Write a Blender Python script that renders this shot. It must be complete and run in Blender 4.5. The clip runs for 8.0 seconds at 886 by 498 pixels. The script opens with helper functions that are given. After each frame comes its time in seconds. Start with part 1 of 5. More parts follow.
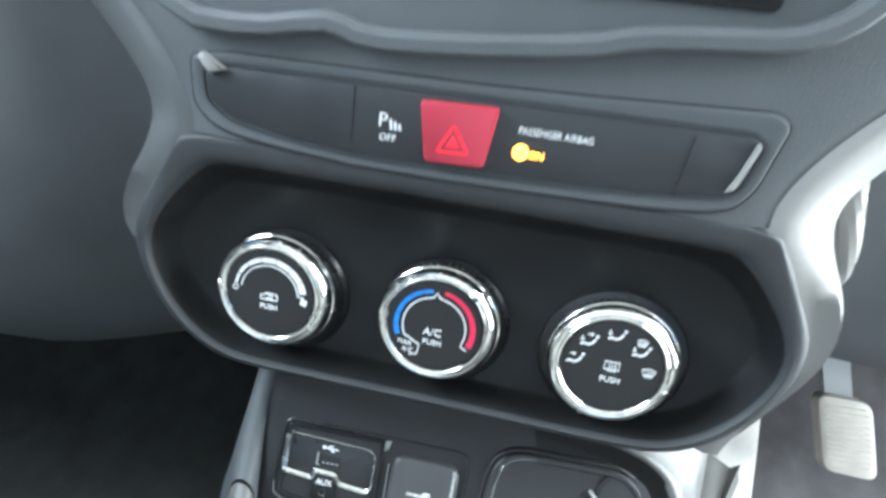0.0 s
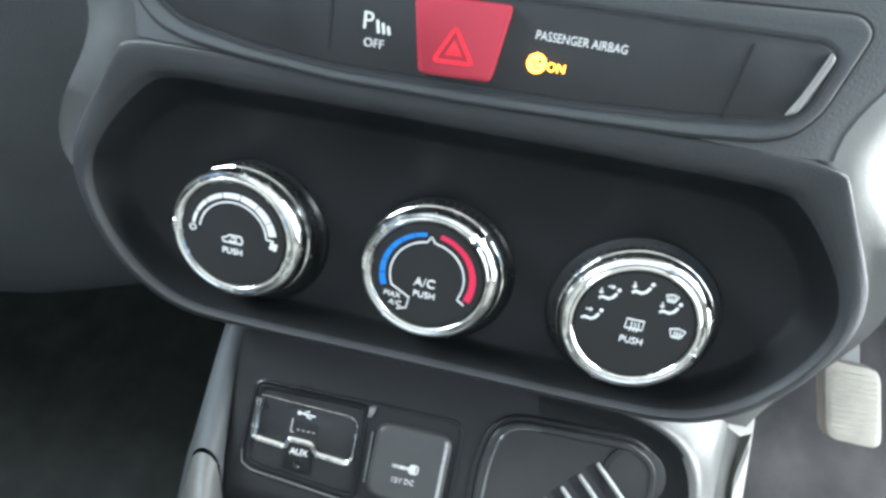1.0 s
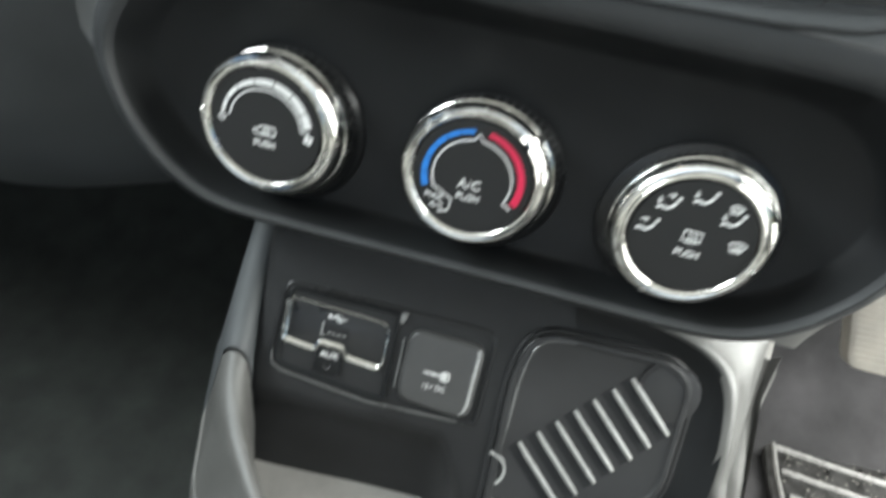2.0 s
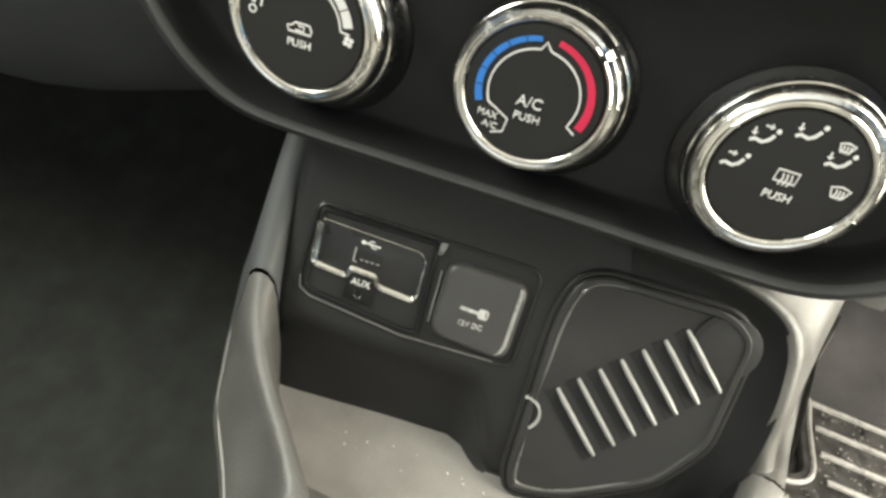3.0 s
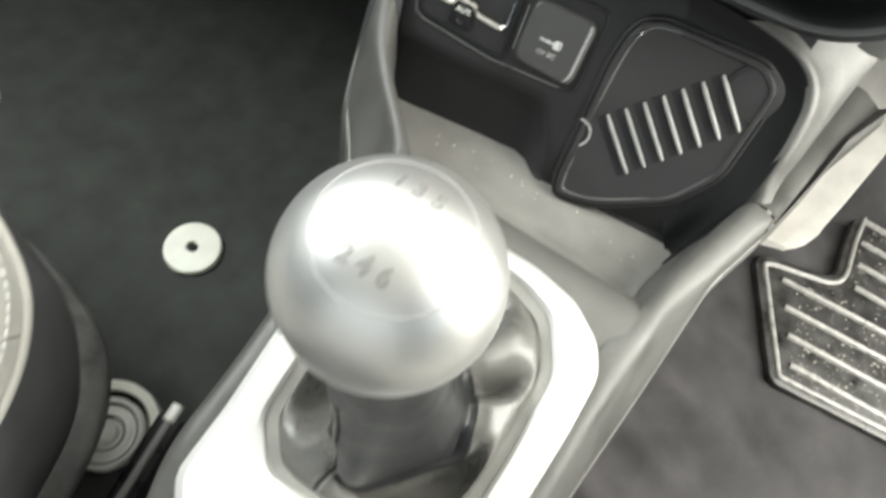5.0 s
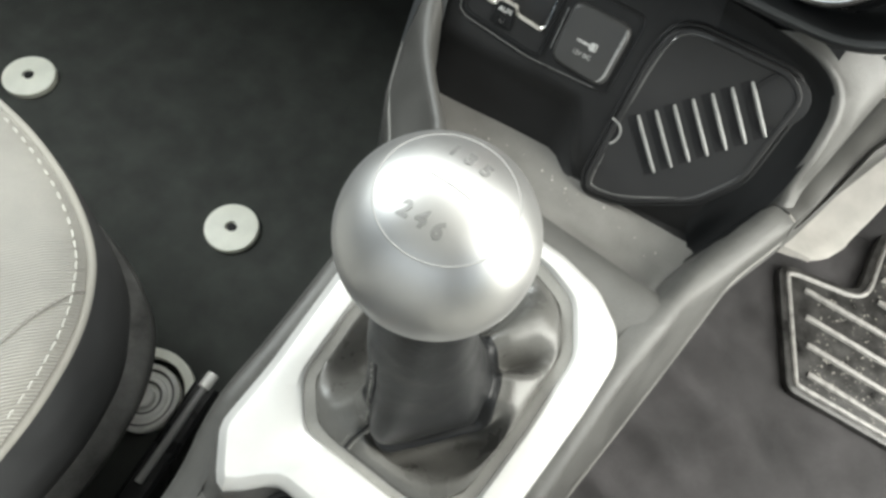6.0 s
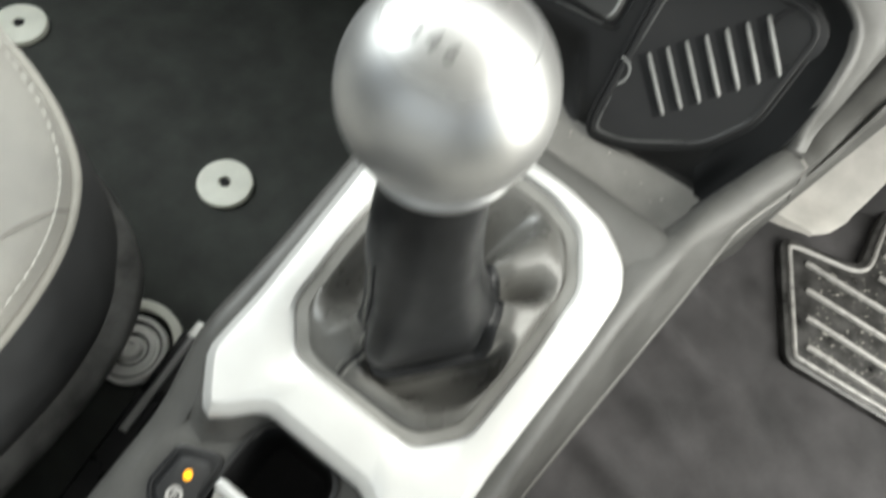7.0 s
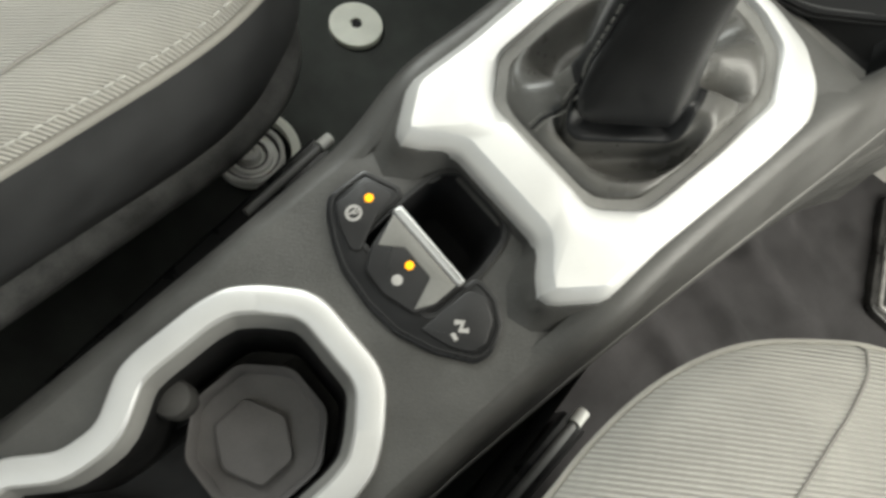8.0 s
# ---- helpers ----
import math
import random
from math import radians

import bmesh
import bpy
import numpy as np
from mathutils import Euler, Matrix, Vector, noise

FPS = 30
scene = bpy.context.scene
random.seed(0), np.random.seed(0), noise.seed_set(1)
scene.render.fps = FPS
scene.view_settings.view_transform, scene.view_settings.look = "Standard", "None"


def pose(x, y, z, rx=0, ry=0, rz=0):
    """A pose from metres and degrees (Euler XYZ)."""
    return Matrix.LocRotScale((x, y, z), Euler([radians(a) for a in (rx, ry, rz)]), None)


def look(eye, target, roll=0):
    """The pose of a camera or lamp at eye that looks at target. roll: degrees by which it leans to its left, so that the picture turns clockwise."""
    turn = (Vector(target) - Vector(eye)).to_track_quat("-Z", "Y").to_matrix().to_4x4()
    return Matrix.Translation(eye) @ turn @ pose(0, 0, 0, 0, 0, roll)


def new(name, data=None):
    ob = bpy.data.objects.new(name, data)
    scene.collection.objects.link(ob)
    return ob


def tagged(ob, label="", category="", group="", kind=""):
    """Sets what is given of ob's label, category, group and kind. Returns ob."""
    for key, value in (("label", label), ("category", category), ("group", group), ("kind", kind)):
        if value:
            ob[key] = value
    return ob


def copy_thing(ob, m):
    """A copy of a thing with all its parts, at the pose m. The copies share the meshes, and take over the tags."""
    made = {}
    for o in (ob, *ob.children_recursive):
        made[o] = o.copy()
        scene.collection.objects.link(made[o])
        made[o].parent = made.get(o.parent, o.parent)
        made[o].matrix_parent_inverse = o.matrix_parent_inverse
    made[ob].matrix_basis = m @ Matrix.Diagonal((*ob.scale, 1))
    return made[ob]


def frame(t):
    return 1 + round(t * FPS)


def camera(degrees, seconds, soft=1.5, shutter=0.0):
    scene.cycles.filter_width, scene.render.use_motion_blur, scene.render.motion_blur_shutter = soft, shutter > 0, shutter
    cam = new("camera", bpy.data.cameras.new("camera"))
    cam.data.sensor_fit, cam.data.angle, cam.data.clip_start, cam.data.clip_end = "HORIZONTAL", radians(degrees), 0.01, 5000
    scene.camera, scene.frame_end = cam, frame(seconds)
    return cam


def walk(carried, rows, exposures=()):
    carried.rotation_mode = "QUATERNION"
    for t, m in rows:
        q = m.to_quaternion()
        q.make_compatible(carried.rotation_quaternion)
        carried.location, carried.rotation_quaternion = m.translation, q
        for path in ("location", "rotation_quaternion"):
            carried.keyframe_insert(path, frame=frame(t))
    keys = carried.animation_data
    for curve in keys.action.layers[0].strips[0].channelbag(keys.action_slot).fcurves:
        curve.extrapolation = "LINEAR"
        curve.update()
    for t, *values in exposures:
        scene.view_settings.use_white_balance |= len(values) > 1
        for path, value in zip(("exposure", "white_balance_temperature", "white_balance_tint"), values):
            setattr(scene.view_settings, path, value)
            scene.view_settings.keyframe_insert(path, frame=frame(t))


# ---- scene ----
cam = camera(72.21, 8.0, soft=3.0, shutter=0.5)
PATH = [
    (0, 0.0104, -0.2356, 0.6016, 61.99, -7.59, 7.5),
    (0.5, 0.0027, -0.2102, 0.5688, 60.57, -8.38, 7.02),
    (1, 0.0069, -0.2014, 0.5705, 58.62, -8.91, 6.89),
    (1.5, 0.0111, -0.1963, 0.5732, 58.19, -8.95, 7.02),
    (1.7, 0.0077, -0.1947, 0.5714, 56.56, -8.87, 7.54),
    (2, -0.0043, -0.1945, 0.5544, 50.66, -10.01, 9.12),
    (2.2, -0.0114, -0.1901, 0.547, 48.06, -9.69, 11.27),
    (3.5, -0.0093, -0.1758, 0.5351, 42.72, -10.87, 13.61),
    (4, -0.0074, -0.1763, 0.5421, 42.89, -10.69, 13.66),
    (4.3, -0.0005, -0.1846, 0.5544, 41.89, -10.39, 14.16),
    (4.5, 0.0161, -0.2084, 0.5649, 36.49, -9.62, 16.37),
    (4.7, 0.0199, -0.2346, 0.5687, 30.21, -8.49, 20.57),
    (5, 0.0197, -0.2694, 0.5743, 24.94, -7.83, 24.56),
    (5.2, 0.0187, -0.2802, 0.5826, 24.29, -7.72, 26.37),
    (6.3, 0.0224, -0.2879, 0.5877, 24.76, -7.17, 28.27),
    (6.5, 0.024, -0.286, 0.587, 24.85, -7.36, 28.27),
    (7, 0.0332, -0.3108, 0.5619, 23.95, -8.28, 29.28),
    (7.5, 0.0419, -0.3949, 0.533, 20.86, -9.4, 36.58),
    (8, 0.0268, -0.4322, 0.5203, 19.12, -10.71, 40.8),
]
EXPOSURES = [(0.0, 1.25, 5600, 2), (0.5, 1.1, 5700, 2), (1.6, 1.1, 5900, 2), (2.2, 0.6, 6600, 4), (3.5, 0.70, 7500, 4), (4.3, 0.66, 7500, 4), (4.7, 0.64, 7000, 4), (5.2, 0.52, 6700, 4), (6.3, 0.12, 6600, 4), (7.0, 0.02, 6600, 4), (7.5, -0.28, 6750, 4), (8.0, -0.32, 6850, 4)]
walk(cam, [(t, pose(x, y, z, rx, ry, rz)) for t, x, y, z, rx, ry, rz in PATH], EXPOSURES)

# ---- light ----
world = bpy.data.worlds.new("world")
scene.world = world
world.use_nodes = True
wn = world.node_tree.nodes
sky = wn.new("ShaderNodeTexSky")
sky.sky_type, sky.sun_disc = "NISHITA", False
sky.sun_elevation, sky.sun_rotation = radians(50), radians(30)
world.node_tree.links.new(sky.outputs[0], wn["Background"].inputs[0])
wn["Background"].inputs[1].default_value = 0.1


def area(name, eye, target, sx, sy, power, color):
    data = bpy.data.lights.new(name, "AREA")
    data.shape, data.size, data.size_y, data.energy, data.color = "RECTANGLE", sx, sy, power, color
    ob = new(name, data)
    ob.matrix_world = look(eye, target)
    return ob


area("windscreen_daylight", (0.0, 0.37, 1.02), (0.0, -0.01, 0.27), 1.4, 0.70, 15, (1.0, 0.985, 0.96))
area("driver_doorway_daylight", (0.80, 0.04, 0.64), (0.1, 0.04, 0.25), 0.5, 0.9, 20, (1.0, 0.97, 0.93))
area("passenger_window_daylight", (-0.76, -0.08, 0.92), (-0.22, -0.02, 0.36), 0.5, 0.35, 9.8, (0.95, 0.98, 1.0))
area("rear_window_daylight", (0.0, -1.25, 0.98), (0.0, 0.0, 0.45), 1.2, 0.4, 1.6, (0.97, 0.99, 1.0))


# ---- materials ----
def mat(name, color, rough=0.5, metal=0.0, var=0.15, scale=40.0, bump=0.0, bscale=900.0, emit=0.0, coat=0.0, rvar=0.1, spec=0.5):
    m = bpy.data.materials.new(name)
    m.use_nodes = True
    nt = m.node_tree
    n, l = nt.nodes, nt.links
    b = n["Principled BSDF"]
    b.inputs["Metallic"].default_value = metal
    b.inputs["Coat Weight"].default_value = coat
    b.inputs["Specular IOR Level"].default_value = spec
    tc = n.new("ShaderNodeTexCoord")
    big = n.new("ShaderNodeTexNoise")
    big.inputs["Scale"].default_value, big.inputs["Detail"].default_value = scale, 6
    l.new(tc.outputs["Object"], big.inputs["Vector"])
    fine = n.new("ShaderNodeTexNoise")
    fine.inputs["Scale"].default_value, fine.inputs["Detail"].default_value = bscale, 2
    l.new(tc.outputs["Object"], fine.inputs["Vector"])
    mix = n.new("ShaderNodeMath")
    mix.operation = "MULTIPLY_ADD"
    l.new(fine.outputs[0], mix.inputs[0])
    mix.inputs[1].default_value = 0.35
    l.new(big.outputs[0], mix.inputs[2])
    ramp = n.new("ShaderNodeValToRGB")
    lo, hi = [max(0.0, c * (1 - var)) for c in color], [c * (1 + var) for c in color]
    ramp.color_ramp.elements[0].position, ramp.color_ramp.elements[1].position = 0.4, 0.95
    ramp.color_ramp.elements[0].color, ramp.color_ramp.elements[1].color = (*lo, 1), (*hi, 1)
    l.new(mix.outputs[0], ramp.inputs[0])
    l.new(ramp.outputs[0], b.inputs["Base Color"])
    rr = n.new("ShaderNodeMapRange")
    rr.inputs[1].default_value, rr.inputs[2].default_value = 0.3, 0.7
    rr.inputs[3].default_value, rr.inputs[4].default_value = max(0.02, rough - rvar), min(1.0, rough + rvar)
    l.new(big.outputs[0], rr.inputs[0])
    l.new(rr.outputs[0], b.inputs["Roughness"])
    if bump:
        bp = n.new("ShaderNodeBump")
        bp.inputs["Strength"].default_value, bp.inputs["Distance"].default_value = bump, 0.0006
        l.new(fine.outputs[0], bp.inputs["Height"])
        l.new(bp.outputs[0], b.inputs["Normal"])
    if emit:
        b.inputs["Emission Color"].default_value, b.inputs["Emission Strength"].default_value = (*color, 1), emit
    return m


BLACK = mat("black_grained_plastic", (0.0185, 0.0188, 0.0193), 0.46, var=0.25, bump=0.4, bscale=1500, spec=0.27)
SATIN = mat("black_satin_plastic", (0.013, 0.0133, 0.014), 0.32, var=0.15, bump=0.05, spec=0.4)
GLOSS = mat("gloss_black_plastic", (0.006, 0.006, 0.0075), 0.3, var=0.1, spec=0.25)
FACE = mat("knob_face_plastic", (0.017, 0.017, 0.0175), 0.5, var=0.1, bump=0.05, spec=0.3)
GREY = mat("grey_console_plastic", (0.077, 0.076, 0.072), 0.42, var=0.36, scale=22, bump=0.5, bscale=1100)
DASHM = mat("charcoal_dash_plastic", (0.061, 0.0648, 0.0675), 0.55, var=0.15, scale=20, bump=0.4, bscale=1100, spec=0.4)
SILVER = mat("satin_silver_paint", (0.76, 0.76, 0.745), 0.40, 0.5, var=0.04, bump=0.02, rvar=0.04)
BALLM = mat("silver_knob_lacquer", (0.50, 0.50, 0.495), 0.42, 0.9, var=0.03, rvar=0.03)
CHROME = mat("chrome", (0.62, 0.615, 0.59), 0.19, 1.0, var=0.15, scale=160, rvar=0.12, bump=0.22, bscale=260)
STEEL = mat("zinc_steel", (0.55, 0.55, 0.53), 0.4, 1.0, var=0.15, bump=0.1)
WHITE = mat("white_print", (0.72, 0.72, 0.71), 0.6, var=0.04)
BLUE = mat("blue_print", (0.02, 0.19, 0.60), 0.5, var=0.06)
RED = mat("red_print", (0.60, 0.016, 0.07), 0.5, var=0.06)
HAZ = mat("red_button_plastic", (0.33, 0.016, 0.036), 0.5, var=0.1, bump=0.1)
HAZT = mat("bright_red_print", (0.7, 0.01, 0.03), 0.5, var=0.05)
AMBER = mat("amber_lamp", (1.0, 0.36, 0.03), 0.4, emit=4.5)
AMBERD = mat("amber_diode", (1.0, 0.42, 0.01), 0.4, emit=1.7)
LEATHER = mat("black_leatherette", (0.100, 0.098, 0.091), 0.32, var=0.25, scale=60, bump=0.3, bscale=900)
PODM = mat("matt_black_plastic", (0.0092, 0.0098, 0.0104), 0.52, var=0.2, bump=0.15, bscale=1600, spec=0.2)
RUBBER = mat("black_rubber", (0.048, 0.0465, 0.045), 0.36, var=0.95, scale=55, bump=0.5, bscale=500)
CARPET = mat("charcoal_carpet", (0.034, 0.037, 0.034), 0.95, var=0.5, scale=30, bump=1.0, bscale=1400)
CARPETG = mat("grey_carpet", (0.045, 0.0425, 0.0438), 0.95, var=0.75, scale=14, bump=1.0, bscale=1400)
FIXM = mat("pale_green_plastic", (0.66, 0.67, 0.60), 0.5, var=0.12)
DARKF = mat("dark_seat_cloth", (0.040, 0.041, 0.042), 0.85, var=0.35, bump=0.6, bscale=1500)
HEADM = mat("light_headliner", (0.72, 0.71, 0.68), 0.9, var=0.05, bump=0.4)
VOID = mat("matt_black", (0.006, 0.006, 0.007), 0.8, var=0.1)


def cloth(name, color, axis, pitch):
    """Ribbed seat cloth: fine cords across one axis, with a softer mottling."""
    m = mat(name, color, 0.9, var=0.12, scale=35, bump=0.0)
    nt = m.node_tree
    n, l = nt.nodes, nt.links
    tc = n.new("ShaderNodeTexCoord")
    w = n.new("ShaderNodeTexWave")
    w.bands_direction = "X"
    mp = n.new("ShaderNodeMapping")
    mp.inputs["Rotation"].default_value = (0, 0, radians(axis))
    l.new(tc.outputs["Object"], mp.inputs["Vector"])
    w.inputs["Scale"].default_value, w.inputs["Distortion"].default_value = 0.314 / pitch, 0.3
    w.inputs["Detail"].default_value, w.inputs["Detail Scale"].default_value = 1, 1.5
    l.new(mp.outputs[0], w.inputs["Vector"])
    bp = n.new("ShaderNodeBump")
    bp.inputs["Strength"].default_value, bp.inputs["Distance"].default_value = 1.0, 0.0010
    l.new(w.outputs["Fac"], bp.inputs["Height"])
    l.new(bp.outputs[0], n["Principled BSDF"].inputs["Normal"])
    # grooves between the cords darkened unevenly: their shade put into the colour
    soft = n.new("ShaderNodeTexNoise")
    soft.inputs["Scale"].default_value = 14
    l.new(tc.outputs["Object"], soft.inputs["Vector"])
    gap = n.new("ShaderNodeMapRange")
    gap.inputs[1].default_value, gap.inputs[2].default_value = 0.0, 0.45
    gap.inputs[3].default_value, gap.inputs[4].default_value = 0.62, 1.0
    l.new(w.outputs["Fac"], gap.inputs[0])
    amount = n.new("ShaderNodeMapRange")
    amount.inputs[1].default_value, amount.inputs[2].default_value = 0.38, 0.62
    amount.inputs[3].default_value, amount.inputs[4].default_value = 0.25, 1.0
    l.new(soft.outputs[0], amount.inputs[0])
    cord_shade = n.new("ShaderNodeMix")
    cord_shade.data_type, cord_shade.blend_type = "RGBA", "MULTIPLY"
    src = n["Principled BSDF"].inputs["Base Color"].links[0].from_socket
    l.new(amount.outputs[0], cord_shade.inputs["Factor"])
    l.new(src, cord_shade.inputs[6])
    l.new(gap.outputs[0], cord_shade.inputs[7])
    l.new(cord_shade.outputs[2], n["Principled BSDF"].inputs["Base Color"])
    return m


CLOTH = cloth("light_ribbed_seat_cloth", (0.43, 0.418, 0.382), 40, 0.0015)
CLOTHD = cloth("light_ribbed_cloth", (0.42, 0.408, 0.373), 56, 0.0024)
CLOTHB = mat("light_bolster_cloth", (0.30, 0.29, 0.262), 0.9, var=0.1, bump=0.5, bscale=1800)


# ---- building tools ----
def thing(name, label, category, group="", kind="", at=(0, 0, 0)):
    ob = new(name)
    ob.location = at
    ob.empty_display_size = 0.02
    return tagged(ob, label, category, group, kind)


def part(name, bm, material, parent=None, label="", smooth=True, angle=35):
    me = bpy.data.meshes.new(name)
    bmesh.ops.recalc_face_normals(bm, faces=bm.faces)
    bm.to_mesh(me)
    bm.free()
    me.materials.append(material)
    if smooth:
        me.polygons.foreach_set("use_smooth", [True] * len(me.polygons))
        me.set_sharp_from_angle(angle=radians(angle))
    ob = new(name, me)
    if parent:
        ob.parent = parent
        base = Vector()
        p = parent
        while p:
            base += p.location
            p = p.parent
        me.transform(Matrix.Translation(-base))
    if label:
        ob["label"] = label
    return ob


class Plane:
    """A flat frame: origin, right, up and the normal that points to the viewer."""

    def __init__(self, o, x, up):
        self.o, self.x, self.u = Vector(o), Vector(x).normalized(), Vector(up)
        self.u = (self.u - self.x * self.u.dot(self.x)).normalized()
        self.n = self.x.cross(self.u)

    def __call__(self, a, b, d=0.0):
        return self.o + self.x * a + self.u * b + self.n * d


def smooth_loop(pts, times=2, closed=True):
    """Chaikin corner cutting."""
    for _ in range(times):
        out = []
        n = len(pts)
        for i in range(n if closed else n - 1):
            a, b = pts[i], pts[(i + 1) % n]
            out.append(tuple(a[k] * 0.75 + b[k] * 0.25 for k in range(len(a))))
            out.append(tuple(a[k] * 0.25 + b[k] * 0.75 for k in range(len(a))))
        pts = out if closed else [pts[0]] + out + [pts[-1]]
    return pts


def rounded(pts, r, n=4):
    """Closed polygon with every corner rounded to about r."""
    out = []
    m = len(pts)
    for i in range(m):
        p, a, b = Vector(pts[i]).to_2d(), Vector(pts[i - 1]).to_2d(), Vector(pts[(i + 1) % m]).to_2d()
        ra = min(r, (a - p).length * 0.45)
        rb = min(r, (b - p).length * 0.45)
        s, e = p + (a - p).normalized() * ra, p + (b - p).normalized() * rb
        for k in range(n + 1):
            t = k / n
            out.append(tuple(s * (1 - t) ** 2 + p * 2 * t * (1 - t) + e * t ** 2))
    return out


def inset(pts, d):
    """Closed 2D loop moved inwards by d."""
    m = len(pts)
    area2 = sum(pts[i - 1][0] * pts[i][1] - pts[i][0] * pts[i - 1][1] for i in range(m))
    s = 1 if area2 > 0 else -1
    out = []
    for i in range(m):
        a, p, b = Vector(pts[i - 1]), Vector(pts[i]), Vector(pts[(i + 1) % m])
        e, f = (p - a), (b - p)
        if e.length < 1e-9 or f.length < 1e-9:
            out.append(tuple(p))
            continue
        n1, n2 = Vector((-e.y, e.x)).normalized() * s, Vector((-f.y, f.x)).normalized() * s
        nn = (n1 + n2)
        if nn.length < 1e-6:
            nn = n1
        nn.normalize()
        out.append(tuple(p + nn * (d / max(0.5, nn.dot(n1)))))
    return out


def loft(rings, closed=True, cap_start=False, cap_end=False, bm=None):
    bm = bm or bmesh.new()
    vs = [[bm.verts.new(p) for p in r] for r in rings]
    n = len(rings[0])
    for a, b in zip(vs, vs[1:]):
        for i in range(n if closed else n - 1):
            j = (i + 1) % n
            bm.faces.new((a[i], a[j], b[j], b[i]))
    if cap_start:
        bm.faces.new(vs[0][::-1])
    if cap_end:
        bm.faces.new(vs[-1])
    return bm


def plate(fr, pts, d0, d1, edge=0.001, bm=None):
    """A slab of outline pts in frame fr from depth d0 up to d1 with a softened rim."""
    e = min(edge, abs(d1 - d0) * 0.6)
    rings = [[fr(*p, d0) for p in pts], [fr(*p, d1 - e) for p in pts],
             [fr(*p, d1 - e * 0.3) for p in inset(pts, e * 0.3)], [fr(*p, d1) for p in inset(pts, e)]]
    return loft(rings, cap_start=True, cap_end=True, bm=bm)


def dish(fr, profile, pts, bm=None, cap=True):
    """Rings of one outline: profile rows are (inset, depth)."""
    rings = [[fr(*p, d) for p in (inset(pts, i) if i else pts)] for i, d in profile]
    return loft(rings, cap_end=cap, bm=bm)


def tube(path, r, n=10, closed=False, bm=None, squash=1.0):
    path = [Vector(p) for p in path]
    rings = []
    m = len(path)
    up = Vector((0, 0, 1))
    for i, p in enumerate(path):
        a = path[i - 1] if (i or closed) else p
        b = path[(i + 1) % m] if (i < m - 1 or closed) else p
        t = (b - a).normalized()
        s = t.cross(up)
        if s.length < 1e-4:
            s = t.cross(Vector((0, 1, 0)))
        s.normalize()
        v = s.cross(t).normalized()
        rr = r[i] if isinstance(r, (list, tuple)) else r
        rings.append([p + s * (math.cos(2 * math.pi * k / n) * rr) + v * (math.sin(2 * math.pi * k / n) * rr * squash) for k in range(n)])
    if closed:
        rings.append(rings[0])
        bm = loft(rings, bm=bm)
        bmesh.ops.remove_doubles(bm, verts=bm.verts, dist=1e-7)
        return bm
    return loft(rings, cap_start=True, cap_end=True, bm=bm)


def lathe(fr, profile, n=48, bm=None, a=0.0, b=0.0, cap_start=True, cap_end=True):
    """Turned solid about the frame's normal at (a, b): rows are (radius, depth)."""
    rings = [[fr(a + r * math.cos(2 * math.pi * k / n), b + r * math.sin(2 * math.pi * k / n), d) for k in range(n)] for r, d in profile]
    return loft(rings, cap_start=cap_start, cap_end=cap_end, bm=bm)


def strip(fr, pts, width, d0, d1, closed=False, bm=None):
    """A flat printed or raised line along 2D points."""
    m = len(pts)
    lo, li = [], []
    for i in range(m):
        p = Vector(pts[i])
        a = Vector(pts[i - 1]) if (i or closed) else p
        b = Vector(pts[(i + 1) % m]) if (i < m - 1 or closed) else p
        t = (b - a).normalized()
        nn = Vector((-t.y, t.x)) * (width[i] if isinstance(width, list) else width) / 2
        lo.append(p + nn)
        li.append(p - nn)
    rings = [[fr(*p, d0) for p in lo], [fr(*p, d1) for p in lo], [fr(*p, d1) for p in li], [fr(*p, d0) for p in li]]
    rings = [[r[i] for r in rings] for i in range(m)]
    if closed:
        rings.append(rings[0])
    return loft(rings, cap_start=not closed, cap_end=not closed, bm=bm)


def arc(r, a0, a1, n=24, cx=0.0, cy=0.0):
    return [(cx + r * math.cos(radians(a0 + (a1 - a0) * k / n)), cy + r * math.sin(radians(a0 + (a1 - a0) * k / n))) for k in range(n + 1)]


def filled(fr, outer, holes, d):
    """A flat sheet with holes."""
    bm = bmesh.new()
    edges = []
    for lp in [outer] + holes:
        vs = [bm.verts.new(fr(*p, d)) for p in lp]
        edges += [bm.edges.new((vs[i - 1], vs[i])) for i in range(len(vs))]
    bmesh.ops.triangle_fill(bm, edges=edges, use_beauty=True, use_dissolve=False)
    return bm


def writing(text, fr, a, b, size, d, parent, material=None, turn=0.0, name="lettering", thick=0.00025, width=1.0, bold=0.0):
    cu = bpy.data.curves.new("text", "FONT")
    cu.body, cu.size, cu.align_x, cu.align_y, cu.extrude, cu.resolution_u = text, size, "CENTER", "CENTER", thick, 3
    cu.offset = bold
    tmp = bpy.data.objects.new("text", cu)
    scene.collection.objects.link(tmp)
    bpy.context.view_layer.update()
    me = bpy.data.meshes.new_from_object(tmp.evaluated_get(bpy.context.evaluated_depsgraph_get()))
    bpy.data.objects.remove(tmp)
    bpy.data.curves.remove(cu)
    bm = bmesh.new()
    bm.from_mesh(me)
    bpy.data.meshes.remove(me)
    c, s = math.cos(radians(turn)), math.sin(radians(turn))
    for v in bm.verts:
        x, y = v.co.x * width, v.co.y
        v.co = fr(a + x * c - y * s, b + x * s + y * c, d + v.co.z)
    return part(name, bm, material or WHITE, parent, smooth=False)


